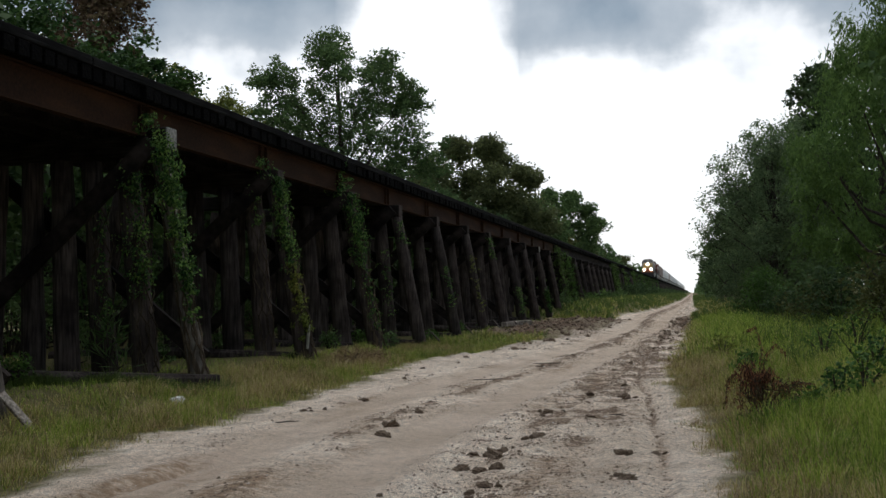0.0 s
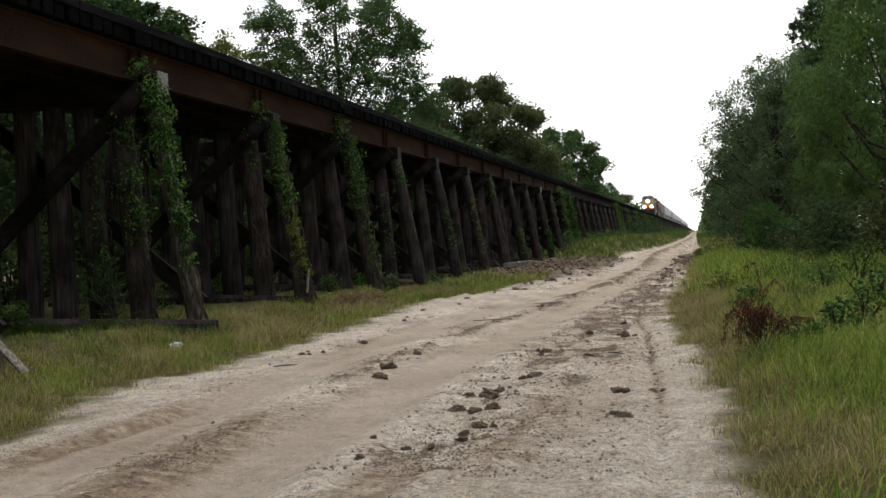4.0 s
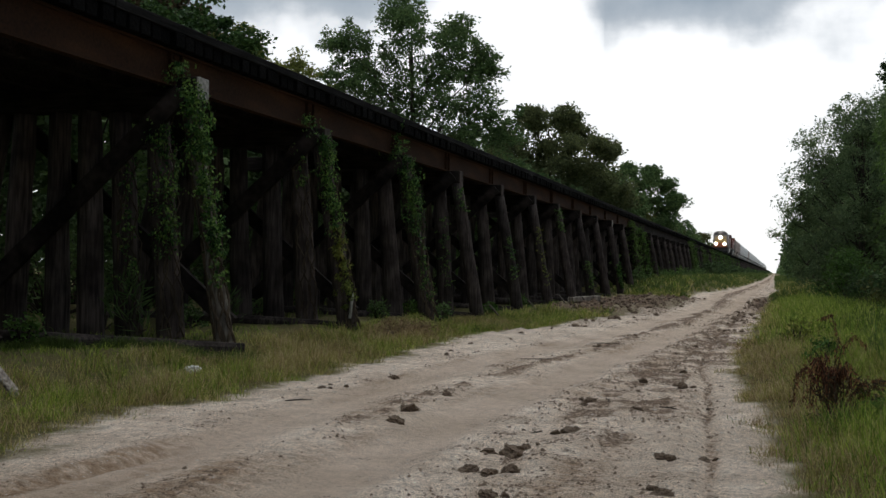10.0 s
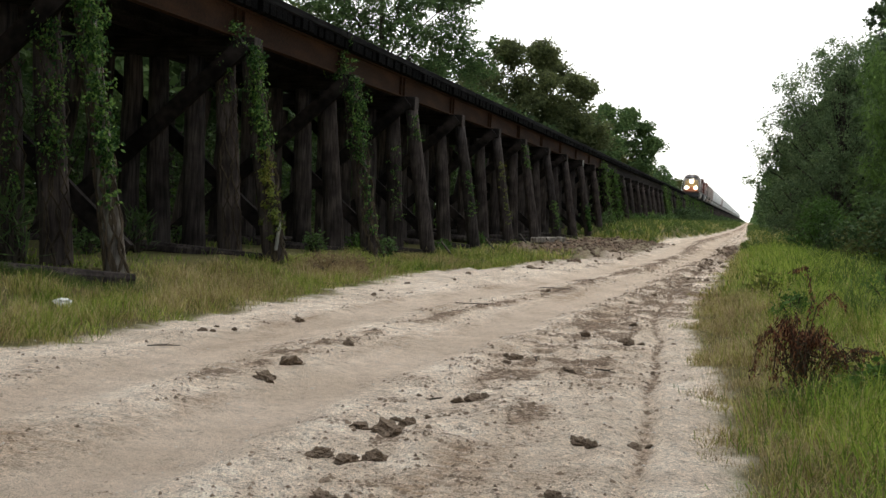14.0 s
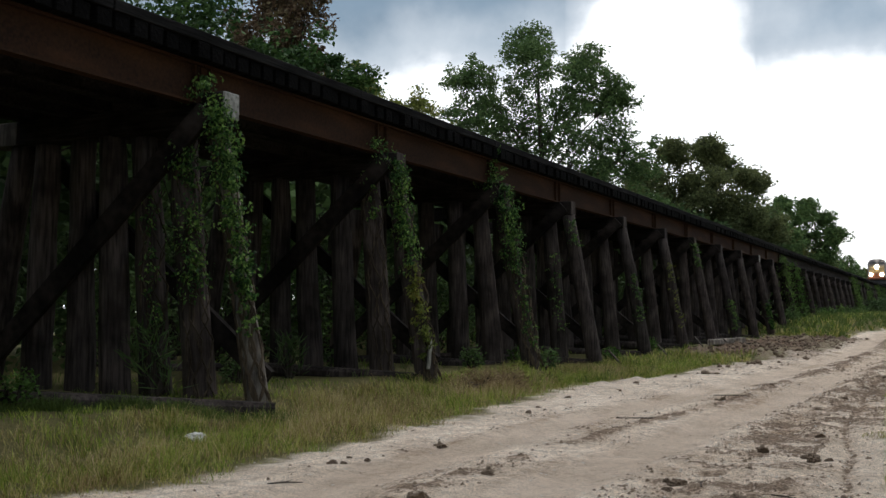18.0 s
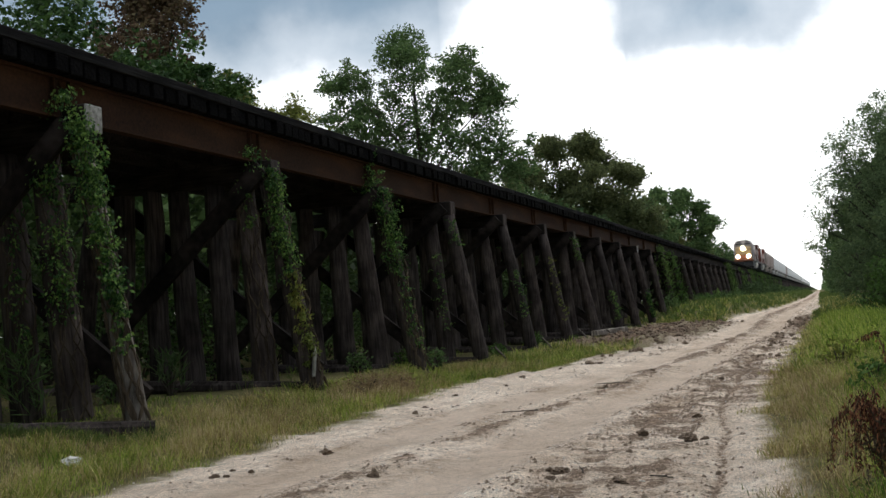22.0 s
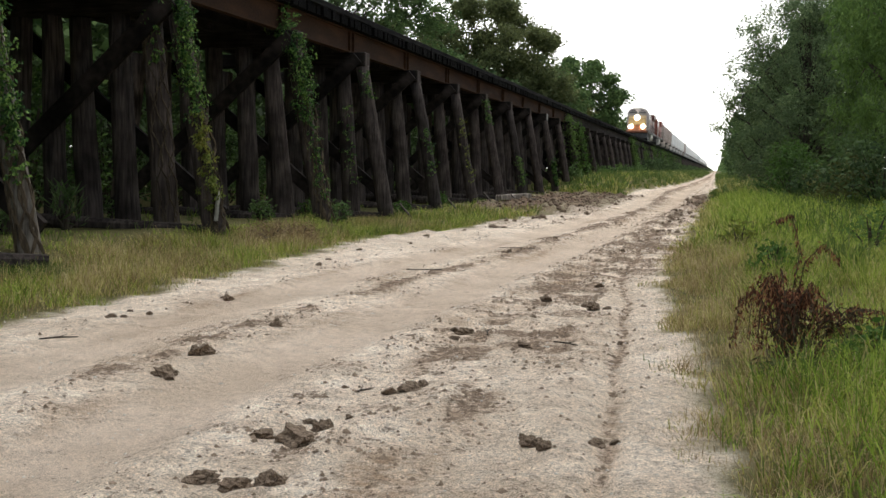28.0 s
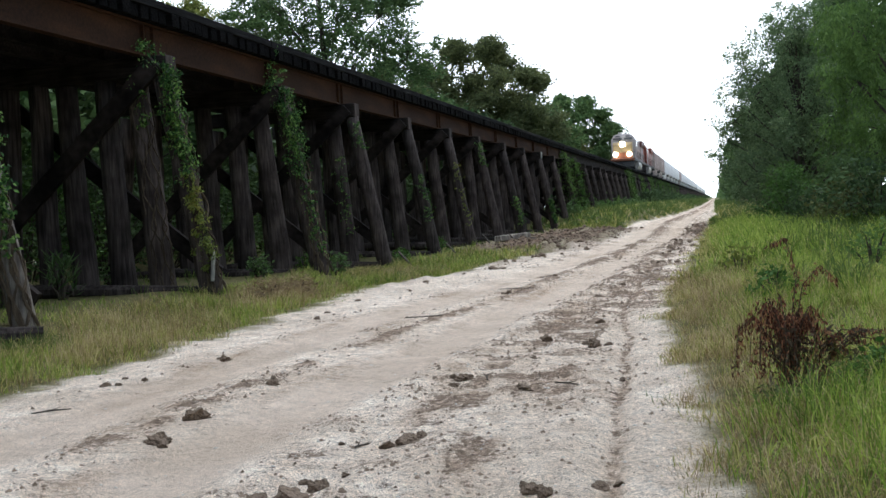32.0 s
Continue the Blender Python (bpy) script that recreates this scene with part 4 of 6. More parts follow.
for k in range(22):
    if k in (0, 2):
        continue
    TRAIN.append((copy_thing(tan if k in (1, 7) else pale, pose(0, 0, 0)), at_y + 18.4 * k))


def build_far_hopper(mat, label):
    """A wagon of the train's far end, with its larger parts only."""
    h = tagged(new("hopper_wagon"), label=label, category="hopper wagon", group="covered hoppers of the freight train")
    part("body", (Shape().prism([(-1.5, 1.5), (1.5, 1.5), (1.62, 3.9), (1.35, 4.35), (-1.35, 4.35), (-1.62, 3.9)], 1.6, 16.6), mat), h)
    part("roof_walk", (Shape().box(-0.4, 0.4, 1.2, 17.0, 4.38, 4.46), SILVER), h)
    part("end_sill", (Shape().box(-1.5, 1.5, 0.4, 17.8, 1.1, 1.35), STEEL_DARK), h)
    for yc in (4.6, 9.1, 13.6):
        part("hopper_bay", (Shape().side_prism([(yc - 2.0, 1.48), (yc - 0.5, 0.45), (yc + 0.5, 0.45), (yc + 2.0, 1.48)], -1.2, 1.2), mat), h)
    add_truck(h, 2.4, (-0.9, 0.9))
    add_truck(h, 15.8, (-0.9, 0.9))
    return h


far_pale = build_far_hopper(HOPPER_WHITE, "pale grey covered hopper wagon far down the train")
far_slate = build_far_hopper(HOPPER_SLATE, "slate grey covered hopper wagon far down the train")
TRAIN += [(far_pale, at_y + 18.4 * 22), (far_slate, at_y + 18.4 * 23)]
for k in range(24, 56):
    TRAIN.append((copy_thing(far_slate if k % 9 == 5 else far_pale, pose(0, 0, 0)), at_y + 18.4 * k))


# ---- plants ----
def leaf_cloud(rng, centres, spread, count, size, droop=0.0, long=1.6):
    """Folded leaf quads scattered round centres. centres (n, 3), spread (n, 3)."""
    n = len(centres) * count
    c = np.repeat(centres, count, 0)
    s = np.repeat(spread, count, 0)
    p = rng.normal(size=(n, 3))
    p = p / np.linalg.norm(p, axis=1, keepdims=True) * rng.random((n, 1)) ** 0.45
    p = c + p * s
    d = rng.normal(size=(n, 3))
    d[:, 2] = d[:, 2] * 0.6 - droop
    d /= np.linalg.norm(d, axis=1, keepdims=True)
    w = np.cross(d, rng.normal(size=(n, 3)))
    w /= np.linalg.norm(w, axis=1, keepdims=True) + 1e-9
    up = np.cross(w, d)
    ln = size * rng.uniform(0.6, 1.35, (n, 1))
    wd = ln / long * 0.5
    v = np.stack([p, p + d * ln * 0.5 + w * wd + up * wd * 0.3, p + d * ln, p + d * ln * 0.5 - w * wd + up * wd * 0.3], 1).reshape(-1, 3)
    return v


def leaf_mesh(name, clouds, mat):
    v = np.concatenate(clouds)
    return quick_mesh(name, v, [np.arange(len(v)).reshape(-1, 4)], mat)


ROUND = (0.55, 0.85, 1.0, 1.0, 0.9, 0.7, 0.35, 0.1)
BUSHY = (0.9, 1.0, 1.0, 0.95, 0.85, 0.65, 0.4, 0.12)


def build_tree(name, label, x, y, height, radius, mat, seed, low=0.3, clumps=220, clump=0.6, per=70, size=0.2, droop=0.0, profile=ROUND, long=1.7, group="", hollow=0.35, boughs=0, spots=()):
    """A tree with a tapered trunk, limbs that each carry a bough of leaf clumps, and gaps between the boughs.

    spots gives boughs of one's own choice as (across, height, radius); across runs along the track's near side."""
    rng = np.random.default_rng(seed)
    z = float(ground_z(x, y))
    tree = tagged(new(name), label=label, category="tree", group=group)
    tree.matrix_basis = pose(x, y, z)
    lean = rng.normal(size=2) * 0.015 * height
    r0 = 0.014 * height + 0.05
    if spots:
        m = len(spots)
        across, top, br = (np.array(v, float) for v in zip(*spots))
        br = br * (1.3 + 0.3 * (top < 13))
        deep = rng.normal(size=m) * radius * 0.3
        hubs = np.stack([across * 0.94 - deep * 0.34, across * 0.34 + deep * 0.94, top], 1)
    else:
        m = boughs or max(9, clumps // 14)
        br = radius * rng.uniform(0.28, 0.5, m) * (1.0 if m < 24 else 0.85)
        t = (np.arange(m) + rng.random(m)) / m
        a = np.arange(m) * 2.399 + rng.normal(size=m) * 0.5
        r = (radius - 0.45 * br) * np.interp(t, np.linspace(0, 1, len(profile)), profile) * (hollow + (1 - hollow) * rng.random(m) ** 0.4)
        hubs = np.stack([np.cos(a) * r, np.sin(a) * r, height * low + br * 0.4 + (height * (1 - low) - br * 1.0) * t], 1)
    each = max(5, clumps // m)
    d = rng.normal(size=(m, each, 3))
    d /= np.linalg.norm(d, axis=2, keepdims=True)
    d[:, :, 2] = d[:, :, 2] * 0.8 + 0.12 - 0.25 * droop * rng.random((m, each))
    pts = (hubs[:, None] + d * (br[:, None, None] * (0.2 + 0.95 * rng.random((m, each, 1)) ** 0.7))).reshape(-1, 3)

    def stem_at(t):
        return Vector((lean[0] * math.sin(t * 4), lean[1] * math.sin(t * 5), -0.25 + (height * 0.94 + 0.25) * t))

    wood, ts = Shape(), np.linspace(0, 1, 8)
    wood.tube([stem_at(t) for t in ts], [r0 * (1.2 - 1.1 * t) for t in ts], 8, wob=0.08, rng=random.Random(seed))
    part("trunk", (wood, BARK), tree)
    limbs = Shape()
    for k, p in enumerate(hubs):
        t = float(np.clip(p[2] / height * 0.8 - 0.1, 0.1, 0.85))
        p0, p2 = stem_at(t), Vector(p)
        p1 = p0.lerp(p2, 0.5) + Vector((0, 0, 0.1 * (p2 - p0).length * (1 - 2 * droop)))
        rr = max(0.025, r0 * (1.05 - t) * 0.45)
        limbs.tube([p0, p1, p2], [rr, rr * 0.65, rr * 0.35], 5, caps=False)
        for q in pts[k * each: k * each + 4]:
            limbs.tube([p2, p2.lerp(Vector(q), 0.6) + Vector((0, 0, 0.05)), q], [rr * 0.35, rr * 0.22, rr * 0.08], 4, caps=False)
    part("branchwork", (limbs, BARK), tree)
    sp = clump * 0.85 * rng.uniform(0.5, 1.35, (len(pts), 1)) * np.array([[1, 1, 0.62 + 0.7 * droop]])
    part("crown", leaf_mesh("crown", [leaf_cloud(rng, pts, sp, per, size, droop, long)], mat), tree)
    return tree


def build_shrub(name, label, x, y, height, radius, mat, seed, clumps=14, per=60, size=0.14, droop=0.1, long=1.8):
    rng = np.random.default_rng(seed)
    z = float(ground_z(x, y))
    sh = tagged(new(name), label=label, category="shrub")
    sh.matrix_basis = pose(x, y, z)
    s = Shape()
    tips = []
    for k in range(clumps):
        a, q = k * 2.399, (k + 0.5) / clumps
        e = Vector((math.cos(a) * radius * rng.uniform(0.2, 1) * (1.1 - 0.6 * q), math.sin(a) * radius * rng.uniform(0.2, 1) * (1.1 - 0.6 * q), height * (0.15 + 0.8 * q)))
        s.tube([(e.x * 0.15, e.y * 0.15, -0.05), (e.x * 0.5, e.y * 0.5, e.z * 0.6), e], [0.03, 0.02, 0.008], 4, caps=False)
        tips.append(tuple(e))
    tagged(part("stem", (s, BARK), sh), kind="stuff")
    tips = np.array(tips)
    sp = np.full((len(tips), 3), radius * 0.42) * rng.uniform(0.7, 1.3, (len(tips), 1))
    part("leaves", leaf_mesh("leaves", [leaf_cloud(rng, tips, sp, per, size, droop, long)], mat), sh)
    return sh


# trees behind the trestle
OAK = (0.75, 0.95, 1.0, 1.0, 1.0, 0.9, 0.7, 0.3)
build_tree("oak_tree", "tall open-crowned green oak behind the trestle", -13.1, 48, 18.3, 5.6, LEAF_OAK, 1, 0.28, 960, 0.72, 68, 0.185, 0.1, OAK, spots=(
    (-0.4, 17.2, 1.1), (-0.4, 15.4, 1.4), (2.6, 16.2, 1.1), (2.9, 14.4, 1.4), (-4.2, 15.0, 1.1), (-2.6, 13.6, 1.5), (4.4, 13.9, 1.1), (1.0, 13.4, 1.8), (-1.4, 12.1, 1.7), (3.6, 12.0, 1.6), (-4.2, 12.4, 1.1), (4.9, 10.4, 1.2), (2.1, 10.7, 1.8), (-0.7, 10.4, 1.8), (-2.9, 10.7, 1.4), (4.1, 8.7, 1.5), (0.7, 8.4, 1.9), (-2.0, 8.2, 1.8), (2.6, 7.0, 1.6), (-0.9, 6.6, 1.6)))
build_tree("oak_tree", "broad olive-green oak behind the trestle", -10.2, 76.2, 14.4, 6.3, LEAF_MOSS, 2, 0.1, 960, 1.0, 74, 0.27, 0, OAK, spots=(
    (-1.6, 13.5, 0.8), (0.8, 13.0, 0.9), (3.0, 12.6, 0.8), (-3.6, 11.8, 0.9), (4.9, 11.0, 0.8), (-5.0, 9.7, 0.8), (-1.0, 11.0, 1.5), (2.0, 10.5, 1.5), (4.2, 8.6, 1.2), (-3.2, 8.9, 1.4), (0.4, 8.8, 1.6), (5.6, 7.0, 1.0), (-5.2, 7.2, 1.1), (2.4, 7.2, 1.5), (-1.8, 6.8, 1.5), (0.4, 5.0, 1.6), (4.0, 5.0, 1.3), (-3.6, 5.0, 1.3)))
build_tree("oak_tree", "distant rounded dark green oak behind the trestle", -12.6, 157, 18.0, 7.0, LEAF_OAK, 3, 0.15, 380, 1.4, 64, 0.46, 0, OAK, spots=(
    (-1.0, 16.6, 0.9), (2.0, 16.0, 1.0), (-3.8, 14.8, 1.1), (4.6, 14.2, 1.0), (0.4, 14.4, 1.8), (-4.8, 12.0, 1.2), (5.6, 11.4, 1.1), (-1.8, 12.2, 1.8), (2.6, 12.0, 1.8), (0.2, 9.6, 2.0), (4.4, 8.8, 1.5), (-4.0, 9.0, 1.5), (0.5, 6.6, 2.0)))
build_tree("oak_tree", "olive-green oak between the taller oaks", -14.5, 62, 11.5, 4.6, LEAF_OLIVE, 14, 0.15, 200, 1.0, 60, 0.34, 0, OAK)
build_tree("oak_tree", "dark green oak beyond the broad oak", -10.8, 100, 12.0, 5.0, LEAF_DARK, 15, 0.1, 200, 1.1, 60, 0.4, 0, OAK)
build_tree("oak_tree", "dark green oak beyond the broad oak", -11.5, 122, 12.5, 5.0, LEAF_OAK, 16, 0.1, 200, 1.1, 60, 0.42, 0, OAK)
build_tree("small_tree", "slender yellow-green tree top behind the trestle", -17.4, 40, 13.6, 2.5, LEAF_LIME, 4, 0.3, 160, 0.6, 90, 0.19, 0, OAK)
build_tree("oak_tree", "dense dark green oak behind the trestle", -18.0, 20, 13.8, 5.5, LEAF_DEEP, 5, 0.15, 440, 0.9, 78, 0.23, 0, OAK)
build_tree("oak_tree", "dense green oak in front of the russet cypress", -16.0, 25.5, 12.9, 4.4, LEAF_DEEP, 18, 0.15, 360, 0.8, 74, 0.22, 0, OAK)
build_tree("cypress_tree", "tall russet-brown bald cypress behind the trestle", -19.0, 29, 18.6, 3.6, LEAF_BROWN, 6, 0.3, 400, 0.7, 90, 0.2, 0.5, ROUND)
build_tree("small_tree", "yellow-green broadleaf tree behind the trestle", -15.6, 30, 12.9, 3.0, LEAF_LIME, 7, 0.2, 260, 0.65, 100, 0.18)
build_tree("broadleaf_tree", "bright green broadleaf tree behind the trestle", -21.5, 17, 16.5, 4.2, LEAF_BRIGHT, 8, 0.3, 200, 0.85, 80, 0.22)
build_tree("oak_tree", "dark green oak at the forest edge", -14.5, 6, 13.0, 5.0, LEAF_DARK, 9, 0.1, 260, 0.95, 80, 0.24)
# These two oaks are out of view, added to keep low sky off the trestle.
build_tree("oak_tree", "dark green oak at the forest edge", -14.5, -9, 14.0, 5.5, LEAF_DARK, 10, 0.1, 160, 1.3, 40, 0.45)
build_tree("oak_tree", "dark green oak at the forest edge", -14.0, -24, 15.0, 5.5, LEAF_DARK, 11, 0.1, 160, 1.3, 40, 0.5)
rngf = random.Random(12)
# Low crowns, mostly hidden by the deck, placed to keep the undergrowth dark.
for k in range(13):
    build_tree("forest_tree", "low dark forest tree set behind the deck to shade undergrowth", -7.9 - rngf.uniform(0, 1.4), -12 + k * 7.0 + rngf.uniform(-1, 1), rngf.uniform(7.3, 7.9), 3.5, LEAF_DARK if k % 3 else LEAF_OAK, 60 + k, 0.42, 150, 0.95, 30, 0.34, 0, BUSHY, group="forest edge behind the trestle")
for k in range(13):
    y = 92 + k * 17
    build_tree("forest_tree", "distant green tree beside the railway", -10.0 - rngf.uniform(0, 4), y + rngf.uniform(-4, 4), rngf.uniform(8.5, 11.0) + (2.0 if k > 5 else 0), 4.0, (LEAF_DARK, LEAF_OAK, LEAF_OLIVE)[k % 3], 80 + k, 0.05, 110, 1.2, 28, 0.58, 0, BUSHY, group="distant trees beside the railway")
# trees along the other side of the track
for k, (tx, ty) in enumerate(((20.5, 30), (21.5, 42), (20.0, 52), (19.5, 66), (22.5, 20))):
    build_tree("forest_tree", "dense green tree behind the roadside willows", tx, ty, 9.5 + (k * 7 % 4) * 0.5, 4.0, LEAF_DARK if k % 2 else LEAF_OAK, 640 + k, 0.0, 150, 1.1, 34, 0.4, 0.2, BUSHY, group="trees behind the roadside willows")
build_tree("willow_tree", "grey-green bushy tree beside the sandy track", 12.95, 44, 10.5, 4.4, LEAF_GREY, 21, 0.04, 720, 0.62, 95, 0.16, 0.5, (0.78, 0.95, 1.0, 0.98, 0.88, 0.72, 0.5, 0.2), 2.6, hollow=0.55)
build_tree("cedar_tree", "tall dark ragged tree behind the willows", 17.2, 55, 15.5, 3.5, LEAF_DARK, 22, 0.1, 420, 0.6, 80, 0.24, 0.2, (0.8, 1.0, 0.95, 0.9, 0.8, 0.65, 0.45, 0.2))
build_tree("willow_tree", "light green willow with drooping leaves", 16.1, 24, 12.6, 3.9, LEAF_WILLOW, 23, 0.14, 340, 0.6, 110, 0.22, 1.4, (0.85, 1.0, 1.0, 0.88, 0.66, 0.5, 0.34, 0.14), 4.0, hollow=0.6)
build_tree("willow_tree", "light green willow with drooping leaves", 17.0, 36, 13.4, 3.6, LEAF_WILLOW, 24, 0.12, 260, 0.62, 100, 0.23, 1.3, BUSHY, 3.8, hollow=0.6)
build_tree("broadleaf_tree", "green broadleaf tree at the verge", 18.0, 11, 12.0, 4.0, LEAF_OAK, 25, 0.05, 300, 0.8, 70, 0.24, 0.3, BUSHY)
for k in range(14):
    y = 58 + k * 16
    build_tree("roadside_tree", "green roadside tree along the sandy track", 14.2 + rngf.uniform(0, 1.5), y, rngf.uniform(9.5, 12), 4.3, LEAF_OAK if k % 2 else LEAF_DARK, 110 + k, 0.02, 120, 1.1, 26, 0.56, 0.2, BUSHY, group="roadside trees")
# Unseen trees added beside and behind the camera to block low sky light.
for k, (tx, ty) in enumerate(((18.5, -2), (17.5, -13), (17.0, -24), (15.0, -36), (6.0, -44), (-3.5, -46), (21, 4), (11, -42))):
    build_tree("roadside_tree", "green roadside tree along the sandy track", tx, ty, rngf.uniform(11, 14), 4.6, LEAF_OAK if k % 2 else LEAF_DARK, 210 + k, 0.02, 110, 1.5, 18, 0.9, 0.2, BUSHY, group="roadside trees")
build_shrub("verge_shrub", "light green leafy shrub at the tree line", 11.6, 32.5, 2.3, 1.25, LEAF_BRIGHT, 31, 26, 110, 0.14, 0.4, 2.4)
for k, (sx, sy, sh) in enumerate(((13.2, 27, 2.2), (13.2, 20, 1.8), (13.8, 14, 2.0), (12.6, 38, 1.6), (11.8, 48, 1.8), (14.2, 8, 1.8), (14.4, 2, 1.6), (12.4, 30, 1.2), (13.0, 23.5, 1.3))):
    build_shrub("verge_shrub", "dark green undergrowth shrub below the trees", sx, sy, sh, 1.4, (LEAF_OAK, LEAF_DARK, LEAF_OLIVE)[k % 3], 140 + k, 18, 80, 0.16, 0.2)
for k in range(14):
    build_tree("forest_tree", "dense dark green tree deep in the forest", -17 - rngf.uniform(0, 5), -26 + k * 6.5 + rngf.uniform(-1.5, 1.5), rngf.uniform(7, 10), 4.4, LEAF_DARK, 240 + k, 0.0, 110, 1.4, 22, 0.65, 0, BUSHY, group="trees deep in the forest")
for k in range(24):
    build_shrub("undergrowth_shrub", "shaded green undergrowth behind the trestle", -6.4 - rngf.uniform(0, 2.5), -8 + k * 3.3 + rngf.uniform(-1, 1), rngf.uniform(1.6, 4.2), 2.1, (LEAF_OAK, LEAF_DARK, LEAF_BRIGHT, LEAF_DARK)[k % 4], 170 + k, 26, 75, 0.15, 0.3)
for k in range(26):
    build_shrub("undergrowth_shrub", "tall shaded thicket behind the trestle", -10.5 - rngf.uniform(0, 3), -22 + k * 3.6 + rngf.uniform(-1, 1), rngf.uniform(4.0, 6.0), 2.6, LEAF_DARK, 520 + k, 24, 75, 0.24, 0.2)


def blades(rng, x, y, h, w, away, bend=1.35):
    """Grass blades, each of a quad and a drooping tip, leaning away from the heart of their tuft."""
    n = len(x)
    z = ground_z(x, y) - 0.01
    a = rng.random(n) * 2 * np.pi
    b = away + rng.normal(size=n) * 1.1
    lean = h * bend * rng.random(n) ** 0.8
    wx, wy = np.cos(a) * w / 2, np.sin(a) * w / 2
    lx, ly = np.cos(b) * lean, np.sin(b) * lean
    v = np.stack([
        np.stack([x - wx, y - wy, z], 1), np.stack([x + wx, y + wy, z], 1),
        np.stack([x + wx * 0.8 + lx * 0.35, y + wy * 0.8 + ly * 0.35, z + h * 0.6], 1), np.stack([x - wx * 0.8 + lx * 0.35, y - wy * 0.8 + ly * 0.35, z + h * 0.6], 1),
        np.stack([x + lx, y + ly, z + h * (1 - 0.42 * (lean / (h * bend + 1e-6)))], 1)], 1).reshape(-1, 3)
    i = np.arange(n) * 5
    return v, np.stack([i, i + 1, i + 2, i + 3], 1), np.stack([i + 3, i + 2, i + 4], 1)


def scatter(rng, n, x0, x1, y0, y1, keep):
    """Blades in tufts of about seven."""
    m = n // 7
    cx, cy = rng.uniform(x0, x1, m), rng.uniform(y0, y1, m)
    ok = rng.random(m) < keep(cx, cy) * np.clip(0.72 + 0.85 * vnoise(cx * 4.2, cy * 4.2, 40), 0.08, 1)
    cx, cy = np.repeat(cx[ok], 7), np.repeat(cy[ok], 7)
    r = np.minimum(0.06, 0.25 * (x1 - x0))
    dx, dy = rng.normal(size=len(cx)) * r, rng.normal(size=len(cx)) * r
    return cx + dx, cy + dy, np.arctan2(dy, dx)


def grass_bed(name, label, mat, rng, patches):
    vs, qs, ts, o = [], [], [], 0
    for n, box, keep, h0, h1, w in patches:
        x, y, away = scatter(rng, n, *box, keep)
        l, r = edges(y)
        inland = np.maximum(smooth01(r - 0.2, r + 0.9, x), smooth01(l + 0.1, l - 0.7, x) * (0.55 + 0.45 * smooth01(0.0, 1.1, x)))
        h = rng.uniform(h0, h1, len(x)) * (0.78 + 0.3 * vnoise(x * 0.9, y * 0.9, 31) + 0.38 * vnoise(x * 4.2, y * 4.2, 40)) * (0.25 + 0.75 * inland)
        v, q, t = blades(rng, x, y, h, w, away)
        vs.append(v), qs.append(q + o), ts.append(t + o)
        o += len(v)
    me = quick_mesh(name, np.concatenate(vs), [np.concatenate(qs), np.concatenate(ts)], mat)
    tagged(new(name, me), label=label, category="grass", kind="stuff")


def left_keep(x, y):
    l, _ = edges(y)
    a, _, _ = dirt_heap(x, y)
    return smooth01(l + 0.1, l - 0.5, x + 0.25 * vnoise(x * 2, y * 2, 33)) * (1 - np.clip(a * 1.6 - 0.3, 0, 1))


def right_keep(x, y):
    _, r = edges(y)
    _, b, c = dirt_heap(x, y)
    return smooth01(r - 0.05, r + 0.22, x + 0.22 * vnoise(x * 2.2, y * 1.2, 34)) * (0.7 + 0.3 * smooth01(r + 0.0, r + 0.9, x)) * (1 - np.clip(1.5 * (b + c) - 0.3, 0, 1))


def edge_fuzz(x, y):
    """Thin patches of short grass in a band along both edges of the sand."""
    l, r = edges(y)
    d = np.minimum(np.abs(x - l + 0.15), np.abs(x - r - 0.14))
    return np.exp(-((d / 0.16) ** 2)) * np.clip(0.25 + 1.1 * vnoise(x * 2.4, y * 1.5, 37) + 0.6 * vnoise(x * 7, y * 5, 38), 0, 1)


def dryness(x, y):
    return np.clip(0.5 + 1.0 * vnoise(x * 0.75, y * 0.5, 35) + 0.55 * vnoise(x * 2.3, y * 1.7, 39), 0, 1)


